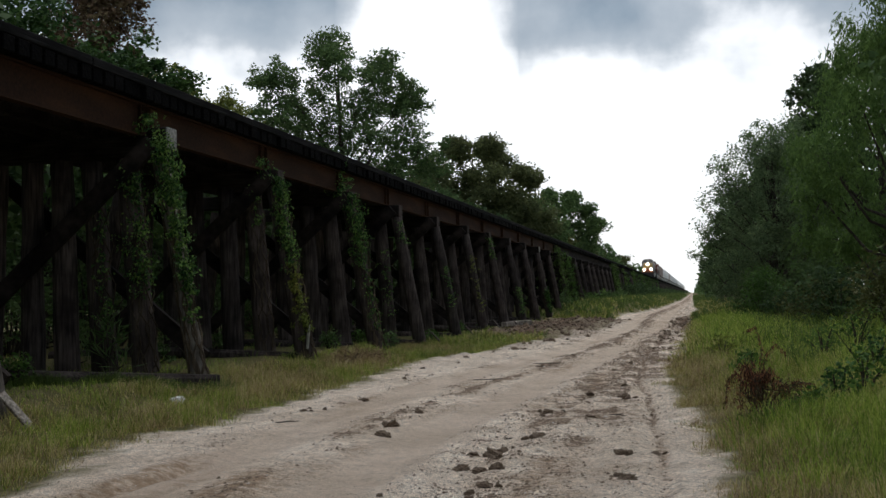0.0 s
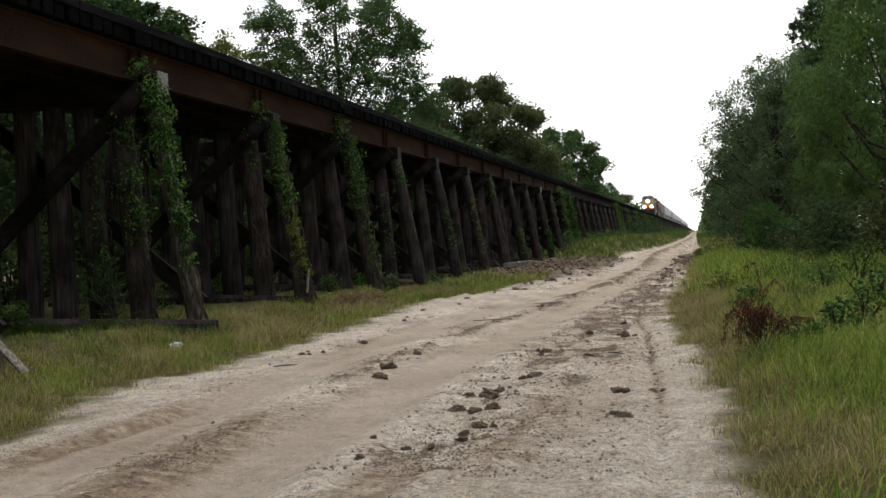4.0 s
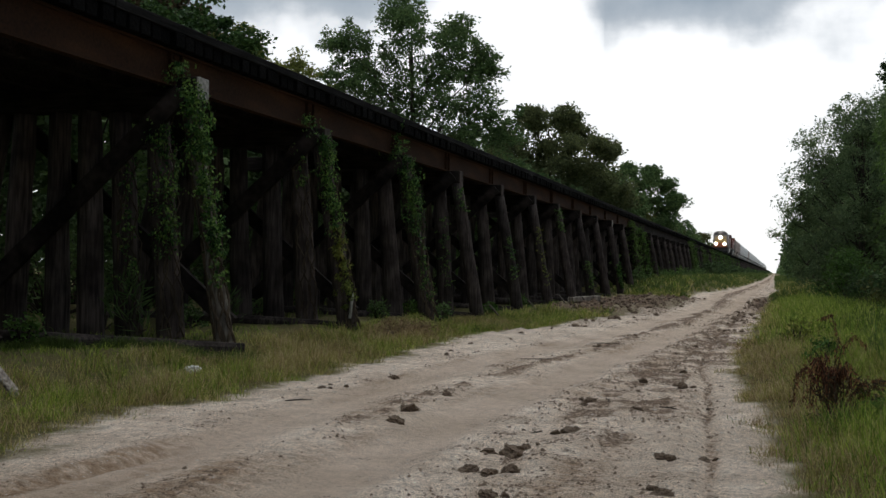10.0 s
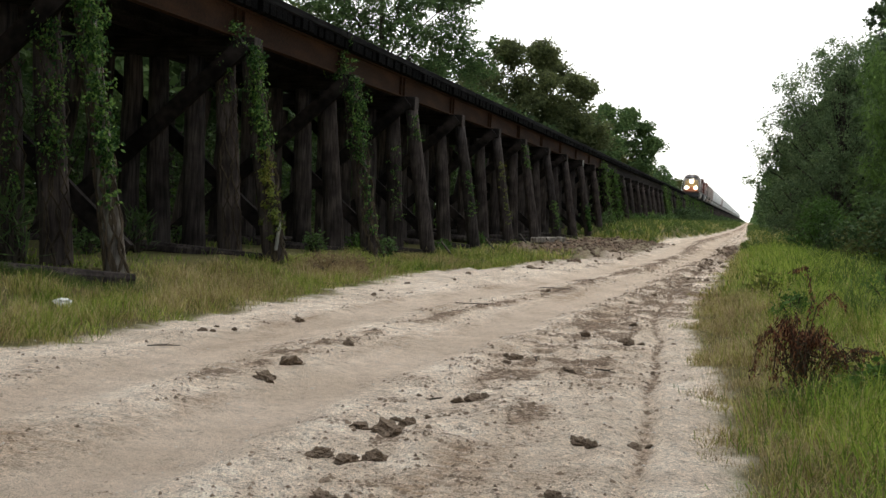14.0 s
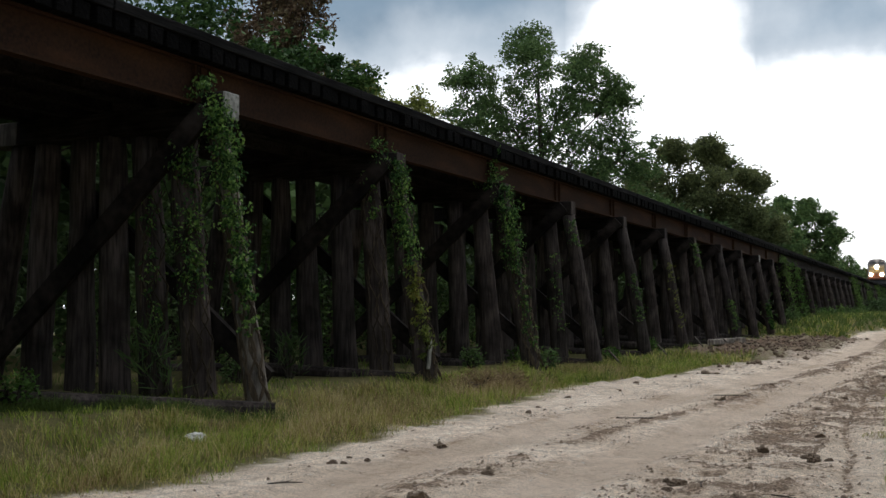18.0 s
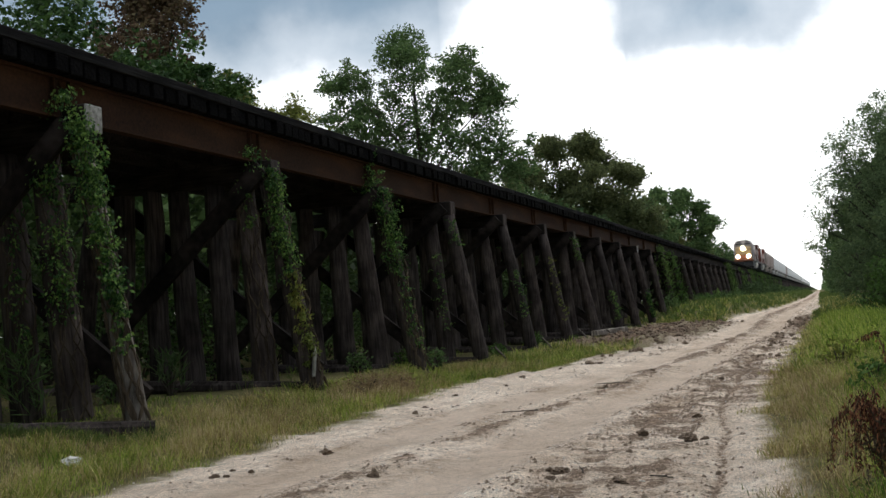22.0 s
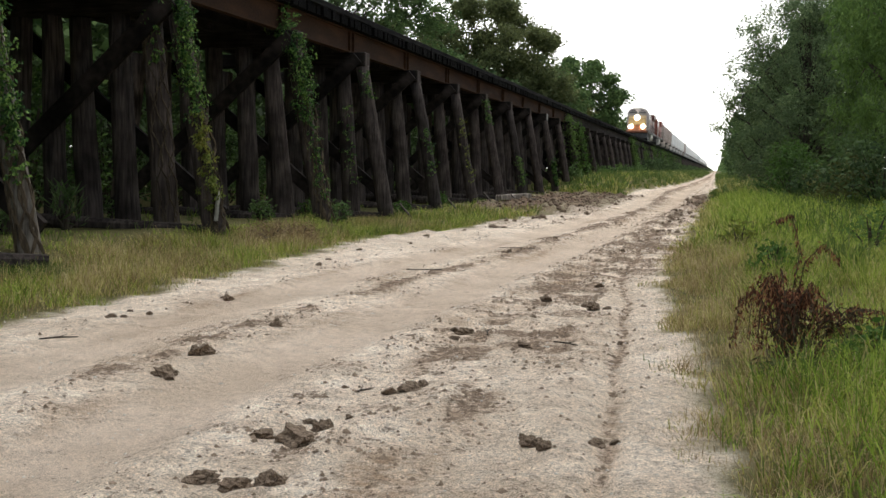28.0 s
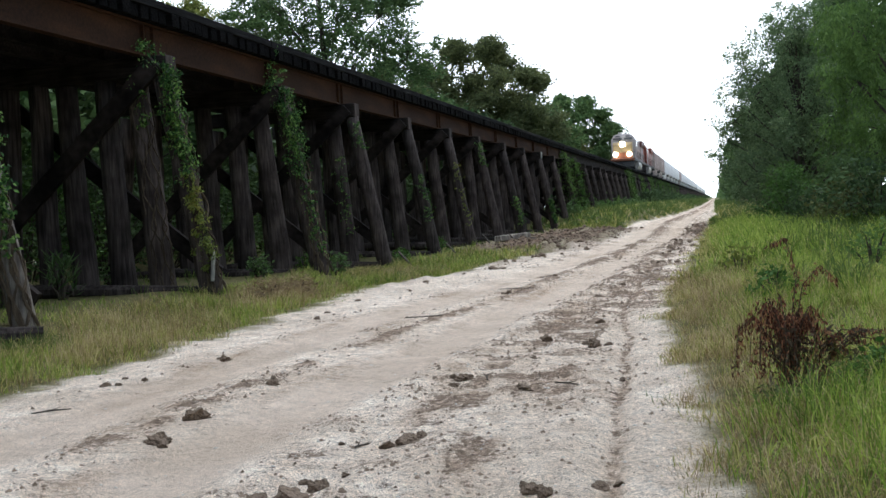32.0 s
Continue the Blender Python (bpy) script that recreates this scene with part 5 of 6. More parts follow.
def build_grass():
    rng = np.random.default_rng(5)
    grass_bed("left_grass", "yellow-green verge grass between trestle and track", GRASS, rng, [
        (95000, (0.3, 3.2, -12, 16), lambda x, y: left_keep(x, y) * (0.4 + 0.6 * dryness(x, y)), 0.08, 0.32, 0.0062),
        (16000, (0.6, 3.4, 16, 50), left_keep, 0.15, 0.4, 0.016),
        (6000, (-1, 6.0, 46, 150), left_keep, 0.3, 0.6, 0.05)])
    grass_bed("left_green_grass", "fresh green grass along the trestle foot", GRASS_GREEN, rng, [
        (60000, (0.1, 3.0, -12, 16), lambda x, y: left_keep(x, y) * (1.1 - dryness(x, y)), 0.10, 0.32, 0.0070),
        (9000, (-3.6, 0.0, -7, 3), lambda x, y: smooth01(-4.2, -0.2, x) * (0.6 + 0.5 * vnoise(x * 2, y * 2, 36)), 0.06, 0.20, 0.009),
        (9000, (0.6, 3.4, 16, 60), lambda x, y: left_keep(x, y) * 0.7, 0.15, 0.42, 0.018),
        (3000, (-1.5, 3.0, 48, 140), left_keep, 0.3, 0.6, 0.05),
        (7000, (-7, -0.6, -8, 40), lambda x, y: 0.3 + 0.5 * vnoise(x, y, 36), 0.12, 0.35, 0.016)])
    grass_bed("left_dry_grass", "dry straw-coloured grass tufts", GRASS_DRY, rng, [
        (48000, (0.3, 3.0, -12, 14), lambda x, y: left_keep(x, y) * (0.1 + 0.9 * dryness(x, y) ** 1.5), 0.12, 0.42, 0.0058),
        (9000, (0.9, 2.4, 3.4, 8.0), lambda x, y: np.exp(-(((x - 1.55) / 0.5) ** 2) - ((y - 5.6) / 1.6) ** 2), 0.2, 0.42, 0.010)])
    grass_bed("outer_grass", "green verge grass along the track further back", GRASS_GREEN, rng, [
        (30000, (8.2, 13, -22, -11), right_keep, 0.15, 0.42, 0.013),
        (16000, (-0.5, 3.6, -22, -12), left_keep, 0.12, 0.36, 0.012),
        (12000, (7.8, 17, -42, -11), right_keep, 0.2, 0.5, 0.035),
        (8000, (-1.5, 3.4, -42, -12), left_keep, 0.2, 0.5, 0.035),
        (16000, (13, 18, -11, 40), right_keep, 0.3, 0.7, 0.03)])
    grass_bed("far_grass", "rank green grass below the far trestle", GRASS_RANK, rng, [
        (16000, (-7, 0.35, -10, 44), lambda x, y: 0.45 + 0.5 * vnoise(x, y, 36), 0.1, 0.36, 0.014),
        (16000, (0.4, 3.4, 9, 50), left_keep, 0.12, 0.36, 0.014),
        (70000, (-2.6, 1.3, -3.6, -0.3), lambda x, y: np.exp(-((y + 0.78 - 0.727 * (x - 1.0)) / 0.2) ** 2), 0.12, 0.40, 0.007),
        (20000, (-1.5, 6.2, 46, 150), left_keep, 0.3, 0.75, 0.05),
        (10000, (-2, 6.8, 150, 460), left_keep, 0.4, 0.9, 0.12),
        (30000, (9.3, 15, 1, 40), lambda x, y: smooth01(9.3, 11.5, x) * np.clip(0.6 + 0.8 * vnoise(x * 0.8, y * 0.5, 44), 0, 1), 0.25, 0.7, 0.02),
        (9000, (7.4, 13, 40, 130), right_keep, 0.25, 0.6, 0.05),
        (6000, (7.4, 13, 130, 400), right_keep, 0.3, 0.8, 0.12)])
    grass_bed("right_grass", "yellow-green grass on the verge beside the trees", GRASS, rng, [
        (95000, (7.6, 13, -11, 6), lambda x, y: right_keep(x, y) * (0.3 + 0.7 * dryness(x, y)), 0.10, 0.38, 0.007),
        (42000, (7.4, 14, 6, 40), lambda x, y: right_keep(x, y) * (0.25 + 0.75 * smooth01(11.5, 9.3, x)), 0.15, 0.45, 0.02),
        (5000, (7.4, 13, 40, 130), right_keep, 0.25, 0.6, 0.05)])
    grass_bed("right_green_grass", "lush green grass on the verge", GRASS_GREEN, rng, [
        (105000, (7.9, 13, -11, 6), lambda x, y: right_keep(x, y) * (1.1 - dryness(x, y)) * smooth01(8.6, 9.7, x), 0.13, 0.48, 0.0068),
        (45000, (8.2, 15, 6, 40), lambda x, y: right_keep(x, y) * smooth01(8.2, 9.5, x) * (0.35 + 0.65 * smooth01(12.0, 9.5, x)), 0.25, 0.65, 0.02)])
    grass_bed("right_dry_grass", "dry straw-coloured stalks at the edge of the track", GRASS_DRY, rng, [
        (60000, (7.7, 10.8, -11, 8), lambda x, y: right_keep(x, y) * smooth01(10.4, 8.7, x) * (0.45 + dryness(x, y)), 0.10, 0.42, 0.005),
        (90000, (7.8, 9.8, -10, 8), lambda x, y: right_keep(x, y) * smooth01(9.9, 9.2, x), 0.05, 0.22, 0.004),
        (30000, (7.4, 9.6, -11, 12), lambda x, y: edge_fuzz(x, y), 0.06, 0.2, 0.004),
        (9000, (7.2, 8.8, 12, 40), lambda x, y: edge_fuzz(x, y), 0.1, 0.3, 0.014)])
    grass_bed("edge_green_grass", "short sparse grass creeping onto the sand", GRASS, rng, [
        (30000, (7.4, 9.6, -11, 12), lambda x, y: edge_fuzz(x, y), 0.06, 0.18, 0.004),
        (16000, (2.0, 3.8, -11, 14), lambda x, y: edge_fuzz(x, y), 0.05, 0.16, 0.0045)])


build_grass()


# ---- vines on the bents ----
def pile_line(i, j, z):
    """The axis of pile j of bent i at height z."""
    a, b, _ = PILES[j]
    t = (z + 0.3) / (CAP_TOP - 0.36 + 0.3)
    return b + (a - b) * t, bent_y(i), z


def build_vine(i, runs, label, mat, seed, stems=True, out=0.13):
    """A climber on a bent: runs of (pile, z0, z1, spread, leaves per clump); pile -1 is the cap and girder."""
    rng = np.random.default_rng(seed)
    vine = tagged(new("climbing_vine"), label=label, category="vine", group="vines on the trestle")
    clouds, wood = [], Shape()
    for j, z0, z1, spread, per in runs:
        n = max(6, int(abs(z1 - z0) / 0.03))
        zs = np.linspace(z0, z1, n)
        pts = []
        for z in zs:
            if j >= 0:
                x, y, _ = pile_line(i, j, z)
                pts.append((x + out + rng.normal() * 0.07, y - 0.19 + rng.normal() * 0.06, z))
            else:
                pts.append((-0.5 + rng.normal() * 0.18, bent_y(i) - 0.16 + rng.normal() * 0.14, z))
        pts = np.array(pts)
        pts = pts[np.sin(pts[:, 2] * 9 + seed) * 0.3 + rng.random(n) < 0.75]
        n = len(pts)
        sp = np.full((n, 3), spread) * rng.uniform(0.3, 1.5, (n, 1)) * np.array([[1.0, 0.7, 0.6]])
        clouds.append(leaf_cloud(rng, pts, sp, int(per * 1.3) + 1, 0.064 if i < 8 else 0.13, 1.1, 2.0))
        if stems and j >= 0:
            for k in range(7):
                path = []
                for z in np.linspace(0.25, z1, 14):
                    x, y, _ = pile_line(i, j, z)
                    a, rr = 3.4 + k * 0.45 + 0.5 * math.sin(z * (2.3 + k) + k * 2), 0.165 if (i, j) == (0, 0) else 0.21
                    path.append((x + rr * math.cos(a) + 0.03, y + rr * math.sin(a), z))
                wood.tube(path, [0.016 - 0.006 * q for q in np.linspace(0, 1, 14)], 5, caps=False)
    part("leaves", leaf_mesh("leaves", clouds, mat), vine)
    if wood.v:
        part("stem", (wood, STEM), vine)
    return vine


VINE_YELLOW = leaf_mat("yellowing_vine_leaves", (0.090, 0.128, 0.030), (0.180, 0.225, 0.053), (0.330, 0.300, 0.075), 0.3)
build_vine(-1, [(0, 2.6, 4.3, 0.22, 26), (1, 2.4, 3.9, 0.2, 14), (-1, 4.35, 4.7, 0.26, 50)], "dark green creeper round the head of a grey pile", LEAF_VINE, 299, False, 0.16)
build_vine(0, [(0, 2.9, 4.35, 0.2, 44), (0, 1.7, 2.9, 0.14, 30), (0, 1.2, 1.8, 0.07, 6)], "bright green creeper hanging down the first battered pile", LEAF_VINE, 301, True, 0.2)
build_vine(0, [(1, 1.7, 3.9, 0.24, 20), (2, 0.9, 3.2, 0.1, 5), (-1, 4.42, 4.72, 0.26, 60)], "dark green creeper hanging over the first bent and its cap", LEAF_VINE, 300)
build_vine(1, [(0, 2.2, 4.2, 0.17, 34), (1, 3.2, 4.0, 0.12, 8), (-1, 4.25, 4.55, 0.26, 40)], "green creeper covering a battered pile", LEAF_VINE, 302)
build_vine(1, [(0, 0.7, 2.3, 0.12, 26)], "yellowing creeper low on a battered pile", VINE_YELLOW, 303)
build_vine(2, [(0, 2.5, 4.3, 0.22, 38), (0, 0.7, 2.7, 0.10, 8), (-1, 4.2, 5.3, 0.15, 26)], "dense green creeper climbing from pile to deck edge", LEAF_VINE, 304)
build_vine(3, [(0, 3.2, 3.9, 0.1, 7), (1, 1.0, 3.0, 0.1, 6)], "sparse green creeper on a dark pile", LEAF_VINE, 305, False)
build_vine(4, [(0, 1.2, 2.6, 0.10, 7)], "green creeper clump on a dark pile", LEAF_VINE, 306, False)
build_vine(5, [(0, 0.9, 3.2, 0.06, 5)], "thin yellow-green creeper up a dark pile", VINE_YELLOW, 307, False)
build_vine(6, [(0, 3.2, 4.1, 0.1, 14)], "green creeper near the top of a pile", LEAF_VINE, 308, False)
for i in (7, 9):
    build_vine(i, [(0, 0.6, 2.0, 0.12, 10)], "green creeper low on a dark pile", LEAF_VINE, 309 + i, False)
for i, z1 in ((11, 4.4), (12, 4.1), (14, 1.6), (17, 2.0), (21, 4.6), (22, 4.3), (25, 4.4), (26, 4.0), (29, 4.6), (30, 4.4), (32, 4.4), (34, 4.5), (35, 4.5), (37, 4.4), (38, 4.3), (40, 4.4), (42, 4.4), (45, 4.2), (48, 4.4), (52, 4.4)):
    build_vine(i, [(0, 0.7, z1, 0.36, 9), (1, 1.0, z1 - 0.2, 0.2, 3), (-1, z1 + 0.1, z1 + 0.45, 0.34, 12)], "heavy green creeper draped over a far bent", LEAF_WILLOW if i % 2 else LEAF_BRIGHT, 330 + i, False)
for k in range(26):
    build_shrub("trestle_weed", "tall green weeds hiding the far trestle foot", 0.4 + rngf.uniform(-0.7, 0.9), 112 + k * 9 + rngf.uniform(-3, 3), rngf.uniform(0.8, 1.7), 1.8, LEAF_OAK if k % 3 == 0 else LEAF_DARK, 580 + k, 14, 60, 0.28, 0.1)
for k in range(9):
    build_shrub("trestle_weed", "green weeds at the foot of the trestle", 0.2 + rngf.uniform(-0.7, 0.8), 54 + k * 6 + rngf.uniform(-2, 2), rngf.uniform(0.4, 0.8), 0.9, LEAF_BRIGHT if k % 2 else LEAF_OAK, 380 + k, 12, 60, 0.16, 0.1)
for k, (wx, wy) in enumerate(((0.55, 10.9), (0.4, 16.5), (-0.3, 8.6), (0.2, 21.5), (-1.6, 2.2), (-0.9, 13.0), (-2.4, 6.5), (-1.5, -2.4))):
    build_shrub("trestle_weed", "green weeds at the foot of the trestle", wx, wy, rngf.uniform(0.3, 0.5), 0.36, LEAF_BRIGHT if k % 2 else LEAF_OAK, 395 + k, 9, 40, 0.075, 0.1)


def build_far_growth():
    """Low growth at the far trestle's foot, and the woods on both sides further down the line."""
    rng = np.random.default_rng(91)
    n = 420
    y = 330 * (2500 / 330) ** rng.random(n)
    c = np.stack([rng.uniform(-0.5, 2.5, n), y, rng.uniform(0.2, 2.0, n)], 1)
    sp = np.stack([np.full(n, 1.4), 2.0 + y * 0.01, np.full(n, 0.9)], 1)
    tagged(new("far_weeds", leaf_mesh("far_weeds", [leaf_cloud(rng, c, sp, 24, 0.7)], LEAF_DARK)), label="low green growth along the distant trestle foot", category="weeds", kind="stuff")
    clouds = []
    for x0, x1, top in ((13.5, 24, 11.0), (-24, -11, 12.0)):
        n = 700
        y = 275 * (2800 / 275) ** rng.random(n)
        c = np.stack([rng.uniform(x0, x1, n), y, top * rng.random(n) ** 0.8 * (0.8 + 0.25 * np.sin(y * 0.11))], 1)
        sp = np.stack([np.full(n, 2.4), 3.0 + y * 0.012, np.full(n, 1.7)], 1)
        clouds.append(leaf_cloud(rng, c, sp, 30, 1.3))
    tagged(new("far_woods", leaf_mesh("far_woods", clouds, LEAF_OAK)), label="distant green woods along the railway and the track", category="woods", kind="stuff")


build_far_growth()


DRY_BRUSH = leaf_mat("dry_brush_leaves", (0.15, 0.105, 0.058), (0.27, 0.195, 0.11), (0.40, 0.30, 0.175), 0.25)
for k, (wx, wy, wh, wr) in enumerate(((1.3, 5.4, 0.34, 0.45), (1.5, 6.2, 0.3, 0.4))):
    build_shrub("dry_brush", "low heap of dry brown brush in verge grass", wx, wy, wh, wr, DRY_BRUSH, 490 + k, 14, 60, 0.11, 0.1, 6.0)
for k, (wx, wy, wh) in enumerate(((-1.0, -0.5, 0.95), (-3.0, 1.6, 0.8), (-2.0, 4.3, 0.7))):
    build_shrub("grass_tussock", "tall narrow-leaved tussock in the shade of the trestle", wx, wy, wh, 0.3, LEAF_OAK, 480 + k, 10, 14, 0.3, -1.2, 13.0)


# ---- dead bush and weeds on the verge ----
def build_dead_bush(x, y):
    rng = np.random.default_rng(77)
    bush = tagged(new("dead_bush"), label="withered red-brown bush with drooping dead leaves in grass", category="bush")
    bush.matrix_basis = pose(x, y, float(ground_z(x, y))) @ Matrix.Diagonal((0.82, 0.86, 1.06, 1))
    clouds = []
    tips = [((0.02, 0.0, 0.5), (0.08, 0.03, 0.82), (0.0, 0.03, 1.04), (-0.12, 0.02, 1.0)), ((0.06, 0.0, 0.5), (0.12, 0.02, 0.74), (0.26, 0.02, 0.86), (0.38, 0.0, 0.76))]
    for k in range(22):
        a, reach = k * 2.4, 0.14 + 0.24 * rng.random()
        ex, ey, h = math.cos(a) * reach - 0.06, math.sin(a) * reach * 0.8, 0.5 + 0.18 * rng.random()
        tips.append(((ex * 0.35, ey * 0.35, h * 0.75), (ex * 0.7, ey * 0.7, h), (ex, ey, h * 0.85), (ex * 1.12, ey * 1.12, h * 0.36)))
    for k in range(9):
        ex, h = 0.25 + 0.5 * rng.random(), 0.3 + 0.2 * rng.random()
        tips.append(((ex * 0.4, rng.normal() * 0.06, h * 0.6), (ex * 0.75, rng.normal() * 0.1, h), (ex, rng.normal() * 0.12, h * 0.95), (ex * 1.1, rng.normal() * 0.14, h * 0.6)))
    for k, bends in enumerate(tips):
        path = [(bends[0][0] * 0.3, bends[0][1] * 0.3, -0.03)] + list(bends)
        part("shoot", (Shape().tube(path, [0.008, 0.006, 0.0045, 0.0035, 0.0025], 5, caps=False), STEM), bush)
        pts = []
        for u in np.linspace(0.3, 1, 20 if k < 2 else 14):
            f = u * 4
            q = min(3, int(f))
            pts.append(tuple(Vector(path[q]).lerp(Vector(path[q + 1]), f - q)))
        pts = np.array(pts)
        clouds.append(leaf_cloud(rng, pts, np.full((len(pts), 3), 0.025 if k < 2 else 0.05), 6 if k < 2 else 9 if k < 24 else 5, 0.036, 1.6, 2.8))
    part("dead_leaves", leaf_mesh("dead_leaves", clouds, LEAF_DEAD), bush)
    low = np.stack([rng.uniform(-0.15, 0.62, 60), rng.uniform(-0.15, 0.2, 60), rng.uniform(0.06, 0.42, 60)], 1)
    tagged(part("twig_tangle", leaf_mesh("twig_tangle", [leaf_cloud(rng, low, np.full((60, 3), 0.09), 9, 0.09, 0.2, 5.0)], STEM), bush), kind="stuff")
    return bush


build_dead_bush(9.22, -4.2)
for k, (wx, wy, wh) in enumerate(((9.32, -4.5, 0.2), (9.55, -4.45, 0.24), (9.15, -4.5, 0.16))):
    build_shrub("verge_weed", "grey-green weed at the foot of the dead bush", wx, wy, wh, 0.16, LEAF_MOSS, 460 + k, 9, 22, 0.06, 0.0, 2.6)
for k, (wx, wy, wh, wr, mat) in enumerate(((9.75, -4.5, 0.34, 0.2, LEAF_BRIGHT), (10.1, -3.9, 0.5, 0.3, LEAF_VINE), (10.6, -2.6, 0.55, 0.35, LEAF_BRIGHT), (9.4, 1.5, 0.4, 0.3, LEAF_BRIGHT), (11.2, 0.5, 0.6, 0.4, LEAF_VINE), (10.9, 4.5, 0.7, 0.5, LEAF_WILLOW), (11.6, -4.2, 0.8, 0.4, LEAF_BRIGHT), (9.1, 5.5, 0.5, 0.35, LEAF_LIME), (12.0, 8.0, 0.9, 0.6, LEAF_BRIGHT))):
    build_shrub("verge_weed", "leafy green weed growing in verge grass", wx, wy, wh, wr, mat, 420 + k, 9, 32, 0.075, 0.1)
twig = Shape().tube([(0, 0, 0), (-0.15, 0.1, 0.35), (-0.42, 0.2, 0.75)], [0.012, 0.009, 0.004], 5).tube([(-0.15, 0.1, 0.35), (0.1, 0.2, 0.62)], [0.007, 0.003], 5)
tw = tagged(new("bare_branch", twig.mesh("bare_branch", BARK)), label="thin bare dark branch sticking out of grass", category="branch")
tw.matrix_basis = pose(10.9, -1.0, float(ground_z(10.9, -1.0)) - 0.02)


# ---- clods, timber and litter ----
def clod_mesh(seed, flat=0.7, fine=3):
    """A broken, angular lump with a crumbling edge."""
    rng = random.Random(seed)
    bm = bmesh.new()
    bmesh.ops.create_icosphere(bm, subdivisions=fine, radius=0.5)
    cuts = [(Vector((rng.gauss(0, 1), rng.gauss(0, 1), rng.gauss(0.3, 0.8))).normalized(), rng.uniform(0.22, 0.42)) for _ in range(9)]
    for v in bm.verts:
        for n, d in cuts:
            over = v.co.dot(n) - d
            if over > 0:
                v.co -= n * over * 0.92
        v.co *= 1 + noise.noise(v.co * 6 + Vector((seed * 3.1, 0, 0))) * 0.45 + noise.noise(v.co * 15 + Vector((0, seed, 0))) * 0.3
        v.co.z *= flat
    me = bpy.data.meshes.new("dirt_clod")
    bm.to_mesh(me)
    bm.free()
    me.materials.append(CLOD)
    return me


CLODS = [clod_mesh(s, 0.6 + 0.06 * (s % 4)) for s in range(8)]
FAR_CLODS = [clod_mesh(s, 0.6 + 0.06 * (s % 4), 2) for s in range(8)]
clod_n = 0


def clod(x, y, size):
    global clod_n
    ob = tagged(new("dirt_clod", (CLODS if y < 4 else FAR_CLODS)[clod_n % 8]), label="rough dark brown clod of dried mud", category="clod", group="mud clods on the track")
    ob.matrix_basis = pose(x, y, float(ground_z(x, y)) + size * 0.06, 0, 0, clod_n * 67) @ Matrix.Diagonal((size * 0.88, size * 0.75, size * 0.72, 1))
    clod_n += 1


for x, y, s in ((3.40, -3.1, 0.13), (3.47, -3.0, 0.08), (3.56, -2.7, 0.10), (3.3, -2.6, 0.07), (3.71, -1.3, 0.22), (3.62, -1.25, 0.1), (5.04, -4.5, 0.28), (4.92, -4.42, 0.12), (5.16, -5.3, 0.22), (5.08, -5.15, 0.12), (5.25, -5.4, 0.1),
                (4.98, -3.0, 0.14), (4.9, -2.8, 0.1), (6.43, -6.6, 0.2), (6.63, -6.66, 0.28), (6.7, -6.35, 0.2), (6.49, -7.4, 0.2), (6.66, -7.4, 0.19), (6.81, -7.38, 0.22), (6.55, -6.2, 0.1), (6.75, -6.1, 0.09), (6.86, -5.25, 0.24), (6.76, -5.35, 0.14), (6.9, -5.1, 0.12),
                (6.89, -8.3, 0.16), (6.8, -8.5, 0.12), (6.98, -8.2, 0.1), (6.5, -9.1, 0.1), (6.66, -9.0, 0.12), (6.87, -8.9, 0.14), (6.3, -9.6, 0.1), (6.16, -8.8, 0.09), (6.62, -3.1, 0.12), (6.67, -2.85, 0.2), (6.55, -2.8, 0.1), (7.84, -6.4, 0.16), (7.78, -6.3, 0.1), (8.15, -6.2, 0.15), (8.25, -6.15, 0.09),
                (7.55, -1.0, 0.2), (7.48, -0.85, 0.14), (7.69, -0.9, 0.12), (6.99, -0.3, 0.18), (6.92, -0.1, 0.12), (7.99, -2.9, 0.1), (7.29, -3.5, 0.16), (7.22, -3.3, 0.1), (7.93, -6.5, 0.13), (7.98, -7.9, 0.2), (7.9, -7.75, 0.12), (5.40, 5.8, 0.2), (5.3, 5.9, 0.12), (6.44, -5.3, 0.07), (7.1, -1.9, 0.1), (7.42, 1.0, 0.16),
                (3.29, 2.48, 0.14), (3.1, 3.4, 0.12), (2.9, 5.4, 0.13), (3.3, 7.2, 0.12), (3.0, 9.4, 0.16), (3.3, 11.5, 0.16), (5.7, 9.1, 0.16), (7.0, 4.6, 0.16), (7.2, 6.9, 0.18), (7.3, 9.8, 0.18), (7.5, 13.2, 0.18), (7.4, 16.8, 0.18), (7.5, 20.5, 0.2), (7.6, 25.2, 0.22), (7.35, 11.0, 0.15), (7.55, 17.9, 0.16),
                (3.7, 15.5, 0.22), (4.0, 18.2, 0.24), (4.2, 21.0, 0.26), (4.4, 19.5, 0.2), (3.5, 13.6, 0.18)):
    clod(x, y, s)
rngc = random.Random(8)
for k in range(150):
    clod(rngc.uniform(0.8, 4.6), rngc.uniform(23, 45), 0.07 + 0.24 * rngc.random() ** 2)
for k in range(7):
    clod(rngc.gauss(7.95, 0.3), rngc.uniform(24, 48), 0.1 + 0.2 * rngc.random() ** 2)


